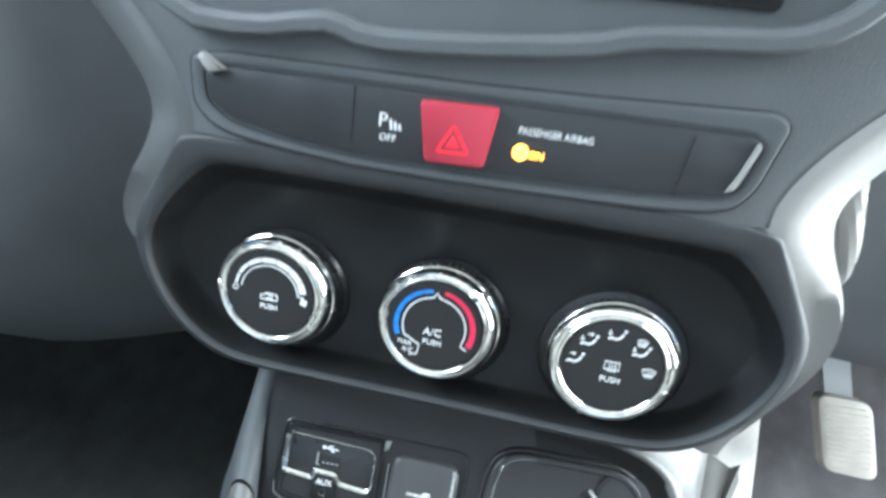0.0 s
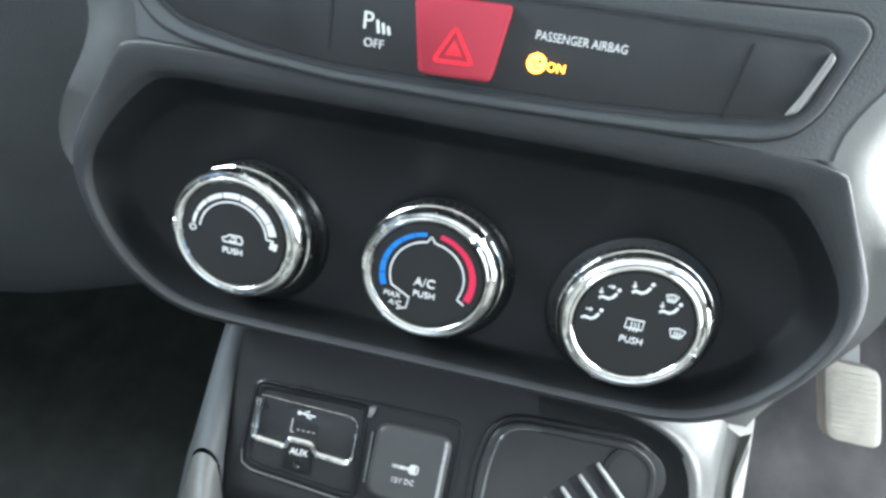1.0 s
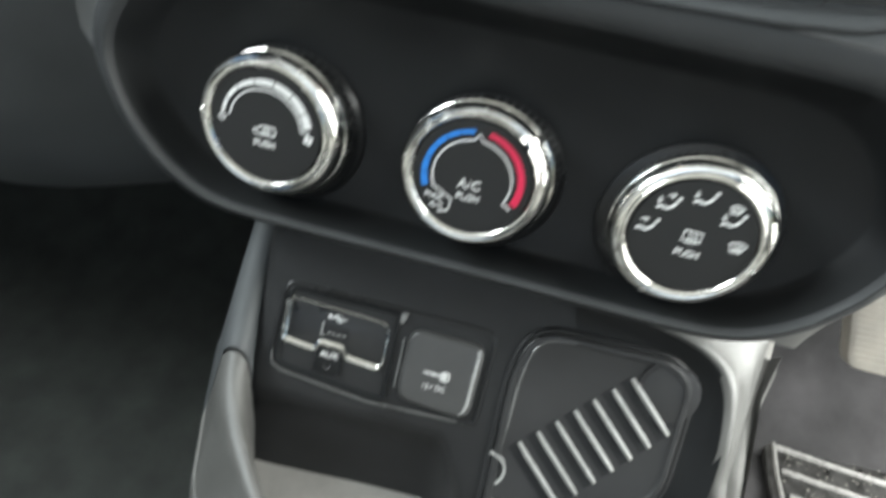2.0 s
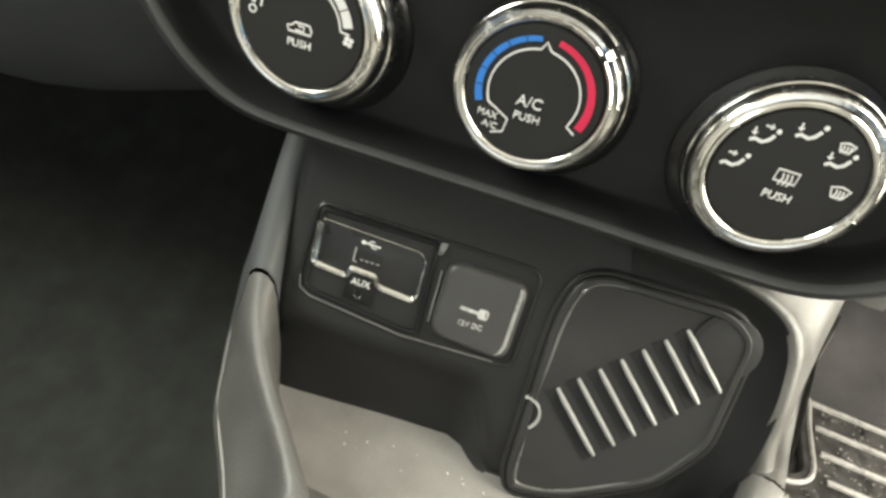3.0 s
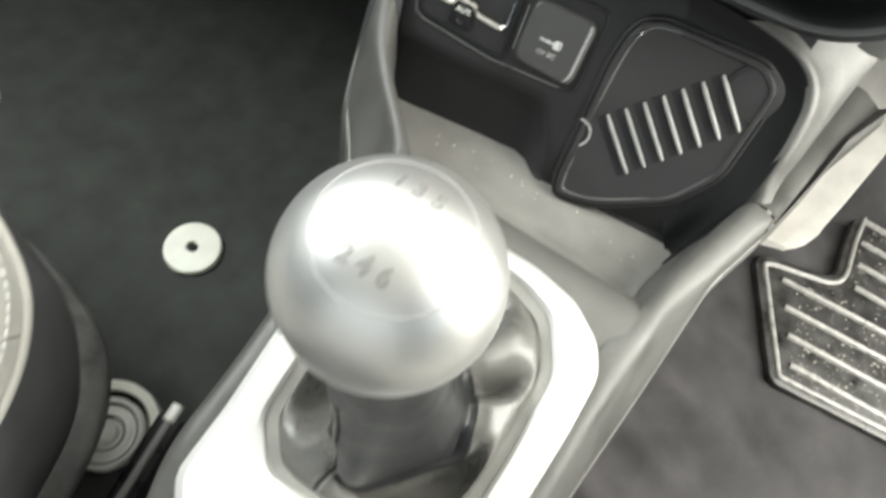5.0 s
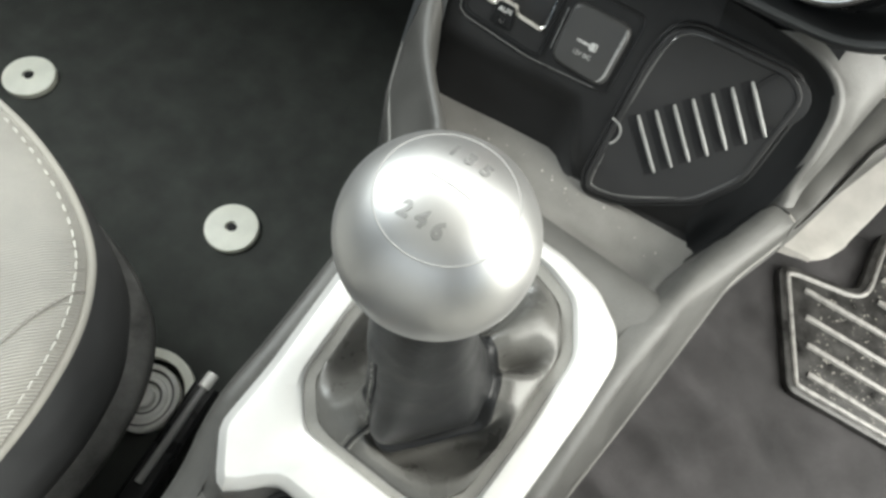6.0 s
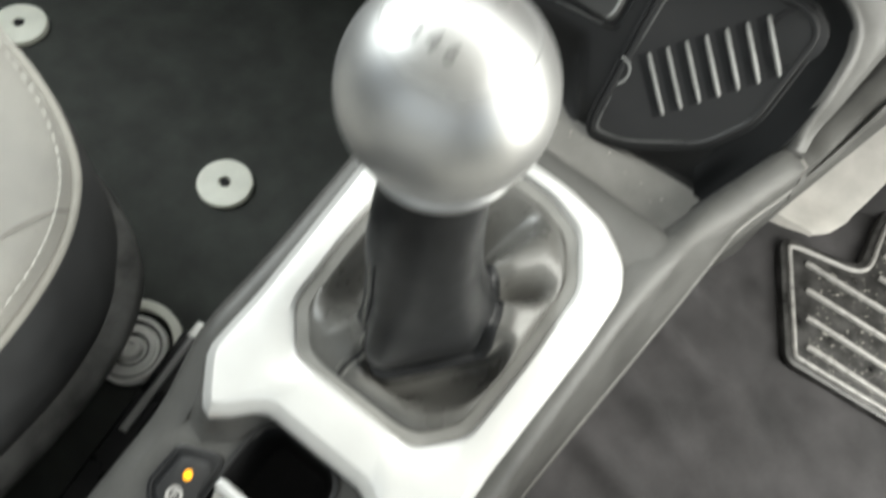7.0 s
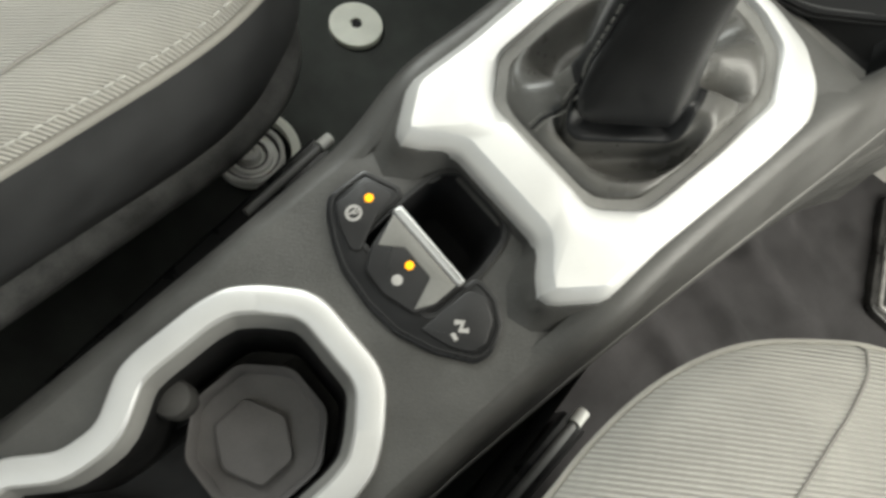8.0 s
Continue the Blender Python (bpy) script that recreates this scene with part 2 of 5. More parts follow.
def grid(fn, nu, nv, bm=None):
    bm = bm or bmesh.new()
    vs = [[bm.verts.new(fn(i / nu, j / nv)) for j in range(nv + 1)] for i in range(nu + 1)]
    for i in range(nu):
        for j in range(nv):
            bm.faces.new((vs[i][j], vs[i + 1][j], vs[i + 1][j + 1], vs[i][j + 1]))
    return bm


def slab(lo, hi, bm=None):
    bm = bm or bmesh.new()
    m = Matrix.Translation([(a + b) / 2 for a, b in zip(lo, hi)]) @ Matrix.Diagonal([b - a for a, b in zip(lo, hi)] + [1])
    bmesh.ops.create_cube(bm, size=1, matrix=m)
    return bm


def lerp(a, b, t):
    return a + (b - a) * t


def along(rows, v):
    """Linear interpolation in rows of (v, values...)."""
    if v <= rows[0][0]:
        return rows[0][1:]
    for p, q in zip(rows, rows[1:]):
        if v <= q[0]:
            t = (v - p[0]) / (q[0] - p[0])
            return tuple(lerp(x, y, t) for x, y in zip(p[1:], q[1:]))
    return rows[-1][1:]


# frames of the place
DASH = Plane((0.0, 0.0065, 0.43), (1, -0.07, 0.03), (0, 0.1386, 0.9903))
LOW = Plane((0.0, 0.012, 0.335), (1, 0, 0), (0, 0.5145, 0.8575))
CONSOLE = pose(0.006, -0.29, 0, 0, 0, -7.4)


def con(u, v, z):
    return CONSOLE @ Vector((u, v, z))


def bez_z(v):
    return 0.2725 + 0.187 * v


def deck_z(v):
    return 0.2535 + 0.24 * v


class Tilted:
    """A frame over the console: u right, v forward, depth up from a sloping sheet."""

    def __init__(self, zf):
        self.zf = zf

    def __call__(self, u, v, d=0.0):
        return con(u, v, self.zf(v) + d)


BEZ, DECK = Tilted(bez_z), Tilted(deck_z)

# ---- the cabin ----
def build_cabin():
    # carpeted floor: flat under the seats, rising to the front of the footwells
    def fl(i, j):
        x, y = lerp(-0.78, 0.78, i), lerp(-1.3, 0.62, j)
        z = -0.004 + max(0.0, y - 0.26) * 0.75
        z += 0.0015 * noise.noise((x * 9, y * 9, 0)) + 0.004 * noise.noise((x * 3, y * 3, 4))
        if x > 0.1:
            z += 0.004 * math.sin(x * 40 + y * 11) * math.exp(-((x - 0.2) / 0.08) ** 2)
        return (x, y, z - 0.0008)
    floor = tagged(part("floor", grid(fl, 90, 100), CARPET), "charcoal carpeted cabin floor", "floor", kind="structure")
    # unseen roof and walls that shape the daylight in the cabin
    tagged(part("ceiling", slab((-0.78, -1.3, 1.18), (0.78, 0.05, 1.2)), HEADM, smooth=False), "pale cloth headliner under the roof", "ceiling", kind="structure")
    tagged(part("wall_rear", slab((-0.78, -1.32, -0.02), (0.78, -1.3, 0.76)), HEADM, smooth=False), "pale rear end of the cabin", "wall", kind="structure")
    bm = slab((-0.78, 0.62, -0.02), (0.78, 0.64, 0.74))
    # unseen block under the dash, added to stop light between the footwells
    slab((-0.11, 0.16, -0.02), (0.12, 0.62, 0.46), bm)
    tagged(part("wall_front", bm, VOID, smooth=False), "dark bulkhead behind the dashboard with an added light-blocking slab", "wall", kind="structure")
    for side, nm in ((-1, "wall_west"), (1, "wall_east")):
        x0, x1 = sorted((side * 0.78, side * 0.80))
        if side < 0:
            bm = slab((x0, -1.3, -0.02), (x1, 0.62, 0.70))
        else:
            bm = slab((x0, -1.3, -0.02), (x1, 0.62, 0.10))
            slab((x0, 0.30, 0.10), (x1, 0.62, 0.70), bm)
            slab((x0, -1.3, 0.10), (x1, -0.85, 0.70), bm)
        slab((x0, -1.3, 1.08), (x1, 0.1, 1.2), bm)
        slab((x0, -1.3, 0.7), (x1, -0.85, 1.08), bm)
        tagged(part(nm, bm, DASHM, smooth=False), "dark door trim below an open side window", "door trim", kind="structure")
    return floor


build_cabin()


# ---- dashboard ----
def build_dashboard():
    d = thing("dashboard", "charcoal grained plastic dashboard with soft rounded edges", "dashboard")
    # passenger side: long soft roll
    prof = [(0.60, 0.74), (0.40, 0.75), (0.24, 0.735), (0.13, 0.70), (0.075, 0.65), (0.045, 0.60), (0.035, 0.55), (0.035, 0.50), (0.045, 0.43), (0.060, 0.37), (0.085, 0.32), (0.12, 0.28), (0.18, 0.255), (0.5, 0.245)]
    prof = smooth_loop(prof, 2, closed=False)
    drv = [(y + 0.07, max(z, 0.385)) for y, z in prof]

    def side(x0, x1, n, bulge, prof):
        rings = []
        for i in range(n + 1):
            t = i / n
            x = lerp(x0, x1, t)
            o = bulge * (1 - (2 * t - 1) ** 2)
            q = max(0.0, min(1.0, (x + 0.30) / 0.13)) if x < 0 else 0.0
            o -= 0.045 * q * q * (3 - 2 * q)
            rings.append([(x, y - o, z) for y, z in prof])
        return loft(rings, closed=False)
    # passenger side in a paler grey, with glare put into the colour
    part("passenger_panel", side(-0.77, -0.150, 30, 0.02, prof), PASSM, d)
    part("driver_panel", side(0.19, 0.77, 16, 0.02, drv), DASHM, d)
    # trim that runs down both flanks of the stack in a slow S
    OUTER = [(-0.060, 0.134), (-0.045, 0.144), (-0.03, 0.155), (-0.018, 0.163), (-0.005, 0.172), (0.005, 0.179), (0.02, 0.185), (0.037, 0.186), (0.055, 0.176), (0.073, 0.167), (0.086, 0.166), (0.103, 0.177), (0.12, 0.192), (0.14, 0.212), (0.18, 0.233), (0.24, 0.25)]
    INNER = [(-0.048, 0.142), (-0.02, 0.155), (0.0, 0.162), (0.02, 0.1645), (0.04, 0.156), (0.06, 0.1425), (0.07, 0.1385), (0.085, 0.1375), (0.10, 0.144), (0.12, 0.158), (0.14, 0.178), (0.18, 0.198), (0.24, 0.208)]
    for sg in (1, -1):
        rings = []
        for i in range(49):
            w = lerp(-0.046 if sg > 0 else -0.014, 0.24, i / 48)
            o = sum(along(OUTER, w + q)[0] for q in (-0.01, -0.005, 0, 0.005, 0.01)) / 5
            n_ = sum(along(INNER, w + q)[0] for q in (-0.01, -0.005, 0, 0.005, 0.01)) / 5
            n_ -= 0.001
            if sg < 0:
                o = lerp(n_ + 0.001, o, max(0.0, min(1.0, (w + 0.014) / 0.03)))
            dp = 0.012 * max(0.0, min(1.0, (0.07 - w) / 0.03))
            rings.append([DASH(sg * x, w, dd) for x, dd in ((n_ - 0.010, -0.0060 - dp), (n_ - 0.004, -0.0032 - dp), (n_ + 0.003, -0.0036 - dp), (lerp(n_, o, 0.45), -0.010 - dp * 0.8), (lerp(n_, o, 0.78), -0.016), (lerp(n_, o, 0.95), -0.026), (o, -0.038), (o + 0.002, -0.06), (o + 0.002, -0.13))])
        # same pale trim on both sides; the left one's shade is in its colour
        part("flank_trim", loft(rings, closed=False), FLANK if sg > 0 else FLANK_SHADED, d, "pale grey flank trim catching the daylight" if sg > 0 else "", angle=70)
    # lower knee cover beside the steering column
    rings = []
    for i in range(9):
        t = i / 8
        z = lerp(0.60, 0.392, t)
        y = 0.12 + 0.05 * t
        rings.append([(0.20, y + 0.06, z), (0.225, y + 0.012, z), (0.26, y, z), (0.34, y - 0.005, z), (0.42, y + 0.01, z)])
    part("knee_cover", loft(rings, closed=False), DASHM, d)
    line = smooth_loop([(0.214, 0.108, 0.545), (0.204, 0.100, 0.520), (0.207, 0.097, 0.498), (0.215, 0.098, 0.478), (0.222, 0.102, 0.456), (0.226, 0.112, 0.440)], 2, closed=False)
    bm = tube(line, [0.004 + 0.003 * math.sin(math.pi * k / (len(line) - 1)) for k in range(len(line))], 10)
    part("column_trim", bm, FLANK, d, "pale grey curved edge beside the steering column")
    return d


STEELB = mat("amber_sign", (0.30, 0.09, 0.01), 0.5, var=0.05)
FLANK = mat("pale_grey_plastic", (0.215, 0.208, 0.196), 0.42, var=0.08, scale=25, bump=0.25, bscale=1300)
PASSM = mat("glare_grey_dash_skin", (0.078, 0.082, 0.085), 0.6, var=0.18, scale=18, bump=0.4, bscale=1100, spec=0.4)
FLANK_SHADED = mat("shaded_flank_plastic", (0.075, 0.077, 0.078), 0.45, var=0.12, scale=25, bump=0.25, bscale=1300)
build_dashboard()


def podline():
    half = [(0.0, -0.0455), (0.09, -0.0462), (0.118, -0.0445), (0.138, -0.0330), (0.153, -0.0160), (0.161, 0.0), (0.1650, 0.014), (0.1640, 0.027), (0.1570, 0.041), (0.1460, 0.057), (0.1405, 0.067), (0.136, 0.074), (0.10, 0.075), (0.0, 0.075)]
    loop = half + [(-x, w) for x, w in half[-2:0:-1]]
    return smooth_loop(loop, 2)


RIMM = mat("charcoal_rim_plastic", (0.029, 0.0306, 0.032), 0.5, var=0.15, bump=0.35, bscale=1300, spec=0.3)
STRIPM = mat("satin_charcoal_strip", (0.021, 0.022, 0.0235), 0.45, var=0.15, bump=0.1, spec=0.35)


def build_stack():
    """Upper stack: the body with switch row and the lower end of the radio."""
    s = thing("center_stack", "charcoal center stack carrying a switch row under the radio", "center stack")
    # body, widening gently to the top, rolled at the sides
    rings = []
    for i in range(25):
        w = lerp(0.0755, 0.30, i / 24)
        hw = along([(0.05, 0.1395), (0.085, 0.1395), (0.10, 0.146), (0.12, 0.160), (0.14, 0.180), (0.18, 0.200), (0.3, 0.21)], w)[0]
        back = -0.10
        ring = [(-hw - 0.004, back)] + [(-hw - 0.001, -0.012), (-hw + 0.001, -0.006), (-hw + 0.006, -0.0025), (-hw + 0.016, -0.0004), (-hw + 0.03, 0.0)]
        ring += [(x, 0.0) for x in (-0.08, -0.04, 0.0, 0.04, 0.08)] + [(-x, d) for x, d in ring[::-1]]
        lean = -0.02 * max(0.0, (w - 0.12) / 0.18) ** 2
        rings.append([DASH(x, w, d - 0.002 + lean) for x, d in ring])
    part("body", loft(rings, closed=False), DASHM, s)
    # slot frame and the sunk switch strip
    slot = [(-0.1215, 0.0925), (-0.1105, 0.0853), (-0.0859, 0.0813), (-0.0508, 0.0785), (-0.0034, 0.0790), (0.0402, 0.0805), (0.0785, 0.0830), (0.1085, 0.0868), (0.1145, 0.0910), (0.1188, 0.1090), (0.1140, 0.1125), (0.0, 0.1105), (-0.112, 0.1085), (-0.1235, 0.1060)]
    slot = rounded(slot, 0.004, 3)
    edge = [(-0.1290, 0.0895), (-0.1205, 0.0810), (-0.1085, 0.0772), (-0.0859, 0.0748), (-0.0503, 0.0726), (-0.0024, 0.0728), (0.0417, 0.0741), (0.0808, 0.0757), (0.1047, 0.0781), (0.1150, 0.0820), (0.1212, 0.0907), (0.1275, 0.1180), (0.1215, 0.1225), (0.05, 0.1185), (0.0, 0.1165), (-0.112, 0.1145), (-0.1310, 0.1110)]
    edge = rounded(edge, 0.004, 3)
    part("frame_groove", strip(DASH, edge, 0.0011, -0.003, -0.0016, closed=True), VOID, s)
    part("slot_frame", dish(DASH, [(0.0, -0.004), (0.0002, -0.0017), (0.0010, -0.0008), (0.0022, -0.0006), (0.0040, -0.0011)], edge), DASHM, s)
    part("inner_lip", strip(DASH, inset(slot, -0.0012), 0.0012, -0.002, -0.0002, closed=True), RIMM, s)
    part("switch_strip", plate(DASH, inset(slot, 0.0004), -0.006, 0.0003, 0.0008), STRIPM, s)
    # fine gaps between the switches
    for x, lean in ((-0.052, 0.0), (0.0908, 0.0012)):
        part("switch_gap", strip(DASH, [(x - lean, 0.0835), (x + lean, 0.109)], 0.0006, 0.0002, 0.0006), VOID, s)
    # bright end cap of the strip
    end = rounded([(0.1085, 0.0880), (0.1125, 0.0900), (0.1182, 0.1085), (0.1160, 0.1105), (0.1150, 0.1060), (0.1120, 0.0960)], 0.0015, 2)
    part("strip_end", plate(DASH, end, 0.0, 0.0014, 0.0008), FLANK, s, "pale end of the switch strip")
    # hazard switch: wide at the top
    hz = rounded([(-0.0172, 0.0812), (0.0088, 0.0822), (0.0124, 0.1085), (-0.0218, 0.1072)], 0.0022, 3)
    hb = part("hazard_button", plate(DASH, hz, 0.0, 0.0042, 0.0012), HAZ, s, "red hazard switch with a warning triangle")
    tri = [(-0.0122, 0.0866), (0.0016, 0.0872), (-0.0058, 0.0985)]
    part("triangle", strip(DASH, rounded(tri, 0.0012, 2), 0.0015, 0.0042, 0.0045, closed=True), HAZT, hb)
    tri2 = [(-0.0086, 0.0888), (-0.0022, 0.0892), (-0.0057, 0.0945)]
    part("triangle", plate(DASH, tri2, 0.0041, 0.0046, 0.0001), HAZT, hb)
    # parking sensor switch
    writing("P", DASH, -0.0380, 0.0955, 0.0085, 0.0006, s)
    for k in range(3):
        x = -0.0346 + k * 0.0020
        part("sensor_mark", strip(DASH, [(x, 0.0965 - k * 0.0008), (x + 0.0008, 0.0920)], 0.0011, 0.0005, 0.0008), WHITE, s)
    writing("OFF", DASH, -0.0352, 0.0882, 0.0044, 0.0006, s)
    # airbag lamp and its caption
    writing("PASSENGER AIRBAG", DASH, 0.0372, 0.1003, 0.0042, 0.0006, s, width=0.84)
    part("airbag_lamp", lathe(DASH, [(0.0034, 0.0), (0.0034, 0.001), (0.0028, 0.0013)], 24, a=0.0236, b=0.0912), AMBER, s, "glowing amber round airbag lamp")
    part("lamp_sign", strip(DASH, [(0.0218, 0.0922), (0.0228, 0.0912), (0.0236, 0.0899), (0.0250, 0.0899)], 0.0006, 0.0012, 0.0016), STEELB, s)
    part("lamp_sign", plate(DASH, arc(0.0008, 0, 330, 11, 0.0246, 0.0921), 0.0012, 0.0016, 0.0001), STEELB, s)
    writing("ON", DASH, 0.0305, 0.0906, 0.0042, 0.0008, s, AMBER)
    # small plastic nib at the strip's outer end
    part("clip", plate(DASH, rounded([(-0.1255, 0.111), (-0.120, 0.1045), (-0.1115, 0.107), (-0.1165, 0.110), (-0.1225, 0.1135)], 0.001, 2), 0.0, 0.003, 0.001), FLANK, s)
    return s


build_stack()


def build_radio():
    r = thing("radio", "dark flat radio panel over the switch row", "radio")
    edge = [(-0.135, 0.123), (-0.099, 0.122), (-0.075, 0.127), (-0.063, 0.1285), (-0.050, 0.1235), (-0.011, 0.1257), (0.045, 0.1325), (0.062, 0.138), (0.088, 0.141), (0.118, 0.1437), (0.136, 0.152), (0.150, 0.168), (0.165, 0.20), (0.165, 0.28), (-0.165, 0.28), (-0.160, 0.15)]
    edge = smooth_loop(edge, 1)
    bm = dish(DASH, [(0.0, -0.012), (0.0, 0.004), (0.0015, 0.0055), (0.006, 0.0055), (0.009, 0.003), (0.010, -0.001)], edge)
    part("surround", bm, DASHM, r)
    part("screen", plate(DASH, rounded([(-0.11, 0.155), (0.11, 0.158), (0.11, 0.25), (-0.11, 0.25)], 0.004), -0.002, 0.0015, 0.001), GLOSS, r)
    return r


build_radio()


# ---- climate panel ----


def build_climate():
    c = thing("climate_panel", "black sunken climate panel with three chrome rimmed knobs", "climate panel")
    line = podline()
    half = [(0.0, -0.0345), (0.085, -0.0350), (0.108, -0.0330), (0.126, -0.0240), (0.139, -0.010), (0.145, 0.001), (0.1475, 0.012), (0.1455, 0.022), (0.138, 0.034), (0.127, 0.044), (0.118, 0.048), (0.108, 0.050), (0.09, 0.051), (0.0, 0.051)]
    floor = smooth_loop(half + [(-x, w) for x, w in half[-2:0:-1]], 2)
    rows = [(-0.02, -0.075, -0.02), (0.0, -0.012, -0.0024), (0.03, -0.006, -0.0021), (0.10, -0.0026, -0.0020), (0.24, -0.0012, -0.0021), (0.36, -0.0004, -0.0026), (0.42, 0.0, -0.0034), (0.46, -0.0006, -0.0042), (0.52, -0.0040, -0.0060), (0.64, -0.0100, -0.0100), (0.78, -0.0155, -0.0150), (0.90, -0.0190, -0.0186), (1.0, -0.0205, -0.0203)]
    rings = []
    for s, low, high in rows:
        ring = []
        for p, q in zip(line, floor):
            t = max(0.0, min(1.0, (p[1] - 0.0) / 0.06))
            t = t * t * (3 - 2 * t)
            grow = 0.0
            if s < 0:
                grow, low2 = 0.03 * t, lerp(low, -0.016, t)
            else:
                low2 = lerp(low, high, t)
            ring.append(DASH(lerp(p[0], q[0], s) * (1 + grow), lerp(p[1], q[1], s) * (1 + grow), low2))
        rings.append(ring)
    part("rim", loft(rings[:9]), RIMM, c, "soft charcoal rim", angle=70)
    # same plastic as the rim; the sunk housing's shade is in its darker colour
    part("housing", loft(rings[8:], cap_end=True), PODM, c, angle=70)
    knob(c, "fan_knob", -0.0885, 0.0003, 178, fan_face)
    knob(c, "temperature_knob", -0.0032, 0.0003, 45, temp_face)
    knob(c, "mode_knob", 0.0828, -0.0016, -18, mode_face, 0.0009)
    return c


def turned(a, b, d=0.0):
    """The knobs' own frame: the axis leans a little to one side and down."""
    return DASH(a - 0.13 * (d + 0.001), b + 0.20 * (d + 0.001), d)


def knob(parent, name, a, b, pointer, face, more=0.0):
    k = part(name, lathe(turned, [(0.0340 + 3 * more, -0.0212), (0.0340 + 3 * more, -0.0198), (0.0336 + 3 * more, -0.0188), (0.0330 + 2 * more, -0.0180), (0.0322, -0.0172), (0.0316, -0.0150), (0.0306, -0.0125)], 64, a=a, b=b - 0.0012), SATIN, parent)
    # chrome rim: a deep outer barrel, a fine step, a crest and an inner slope
    part("rim", lathe(turned, [(r + more * max(0.0, min(1.0, (r - 0.025) / 0.005)), d) for r, d in [(0.0296, -0.0140), (0.0309, -0.0134), (0.0313, -0.0122), (0.0312, -0.0095), (0.0306, -0.0083), (0.0300, -0.0079), (0.0299, -0.0070), (0.0301, -0.0060), (0.0297, -0.0040), (0.0288, -0.0022), (0.0277, -0.0010), (0.0266, -0.0006), (0.0259, -0.0009), (0.0254, -0.0004), (0.0246, -0.0005), (0.0239, -0.0012), (0.0234, -0.0019)]], 96, a=a, b=b, cap_start=False, cap_end=False), CHROME, k, "chrome rim", angle=25)
    part("face", lathe(turned, [(0.0236, -0.004), (0.0235, -0.0015), (0.0230, -0.0009)], 64, a=a, b=b), FACE, k, "dark printed knob face")
    ca, sa = math.cos(radians(pointer)), math.sin(radians(pointer))
    part("pointer", loft([[turned(a + ca * q - sa * h * m, b + sa * q + ca * h * m, d + e) for m, e in ((-1, -0.0006), (-0.8, 0.0004), (0.8, 0.0004), (1, -0.0006))] for q, h, d in ((0.0244, 0.0008, -0.0002), (0.0262, 0.0014, 0.0004), (0.0292, 0.0016, -0.0018), (0.0316, 0.0018, -0.0074))], closed=False), CHROME, k, "small chrome pointer nib")
    # grip teeth on the skirt
    bm = bmesh.new()
    for i in range(60):
        t = 2 * math.pi * i / 60
        r = 0.0317
        tube([turned(a + math.cos(t) * r, b + math.sin(t) * r, -0.0160), turned(a + math.cos(t) * (r - 0.0006), b + math.sin(t) * (r - 0.0006), -0.0130)], 0.0005, 5, bm=bm)
    tagged(part("grip_teeth", bm, SATIN, k), kind="stuff")
    face(k, a, b)
    return k


D0, D1 = -0.0009, -0.0006


def stroke(k, pts, w=0.0007, m=None, name="printed_line", closed=False):
    return part(name, strip(DASH, pts, w, D0, D1, closed=closed), m or WHITE, k)


def fan_face(k, a, b):
    # growing fan scale over a thin guide line
    pts = arc(0.0181, 171, 11, 36, a, b)
    part("fan_scale", strip(DASH, pts, [lerp(0.0012, 0.0034, (i / 36)) for i in range(37)], D0, D1), WHITE, k, "tapering white fan scale")
    stroke(k, arc(0.0152, 172, 6, 30, a, b) + [(a + 0.0185, b + 0.0012)], 0.0006)
    for deg in (30, 55, 80, 105, 130, 152):
        c, s = math.cos(radians(deg)), math.sin(radians(deg))
        part("scale_gap", strip(DASH, [(a + c * 0.0160, b + s * 0.0160), (a + c * 0.0200, b + s * 0.0200)], 0.0004, D0, D1 + 0.0001), FACE, k)
    stroke(k, arc(0.0013, 0, 345, 14, a - 0.0182, b + 0.0006), 0.0005, closed=True)
    for i in range(4):
        t = radians(30 + 90 * i)
        cx, cy = a + 0.0183 + math.cos(t) * 0.0012, b - 0.0012 + math.sin(t) * 0.0012
        part("fan_blade", plate(DASH, arc(0.0009, 0, 330, 11, cx, cy), D0, D1, 0.0001), WHITE, k)
    # recirculation car
    car = [(-0.0043, -0.0014), (0.0041, -0.0014), (0.0045, 0.0002), (0.0036, 0.0020), (-0.0018, 0.0020), (-0.0030, 0.0008), (-0.0047, 0.0004)]
    stroke(k, [(a + x, b - 0.0018 + y) for x, y in car], 0.0006, closed=True)
    stroke(k, [(a - 0.0016, b - 0.0024), (a + 0.0016, b - 0.0024), (a + 0.0016, b - 0.0008), (a - 0.0006, b - 0.0008)], 0.0005)
    writing("PUSH", DASH, a, b - 0.0072, 0.0039, D1, k)


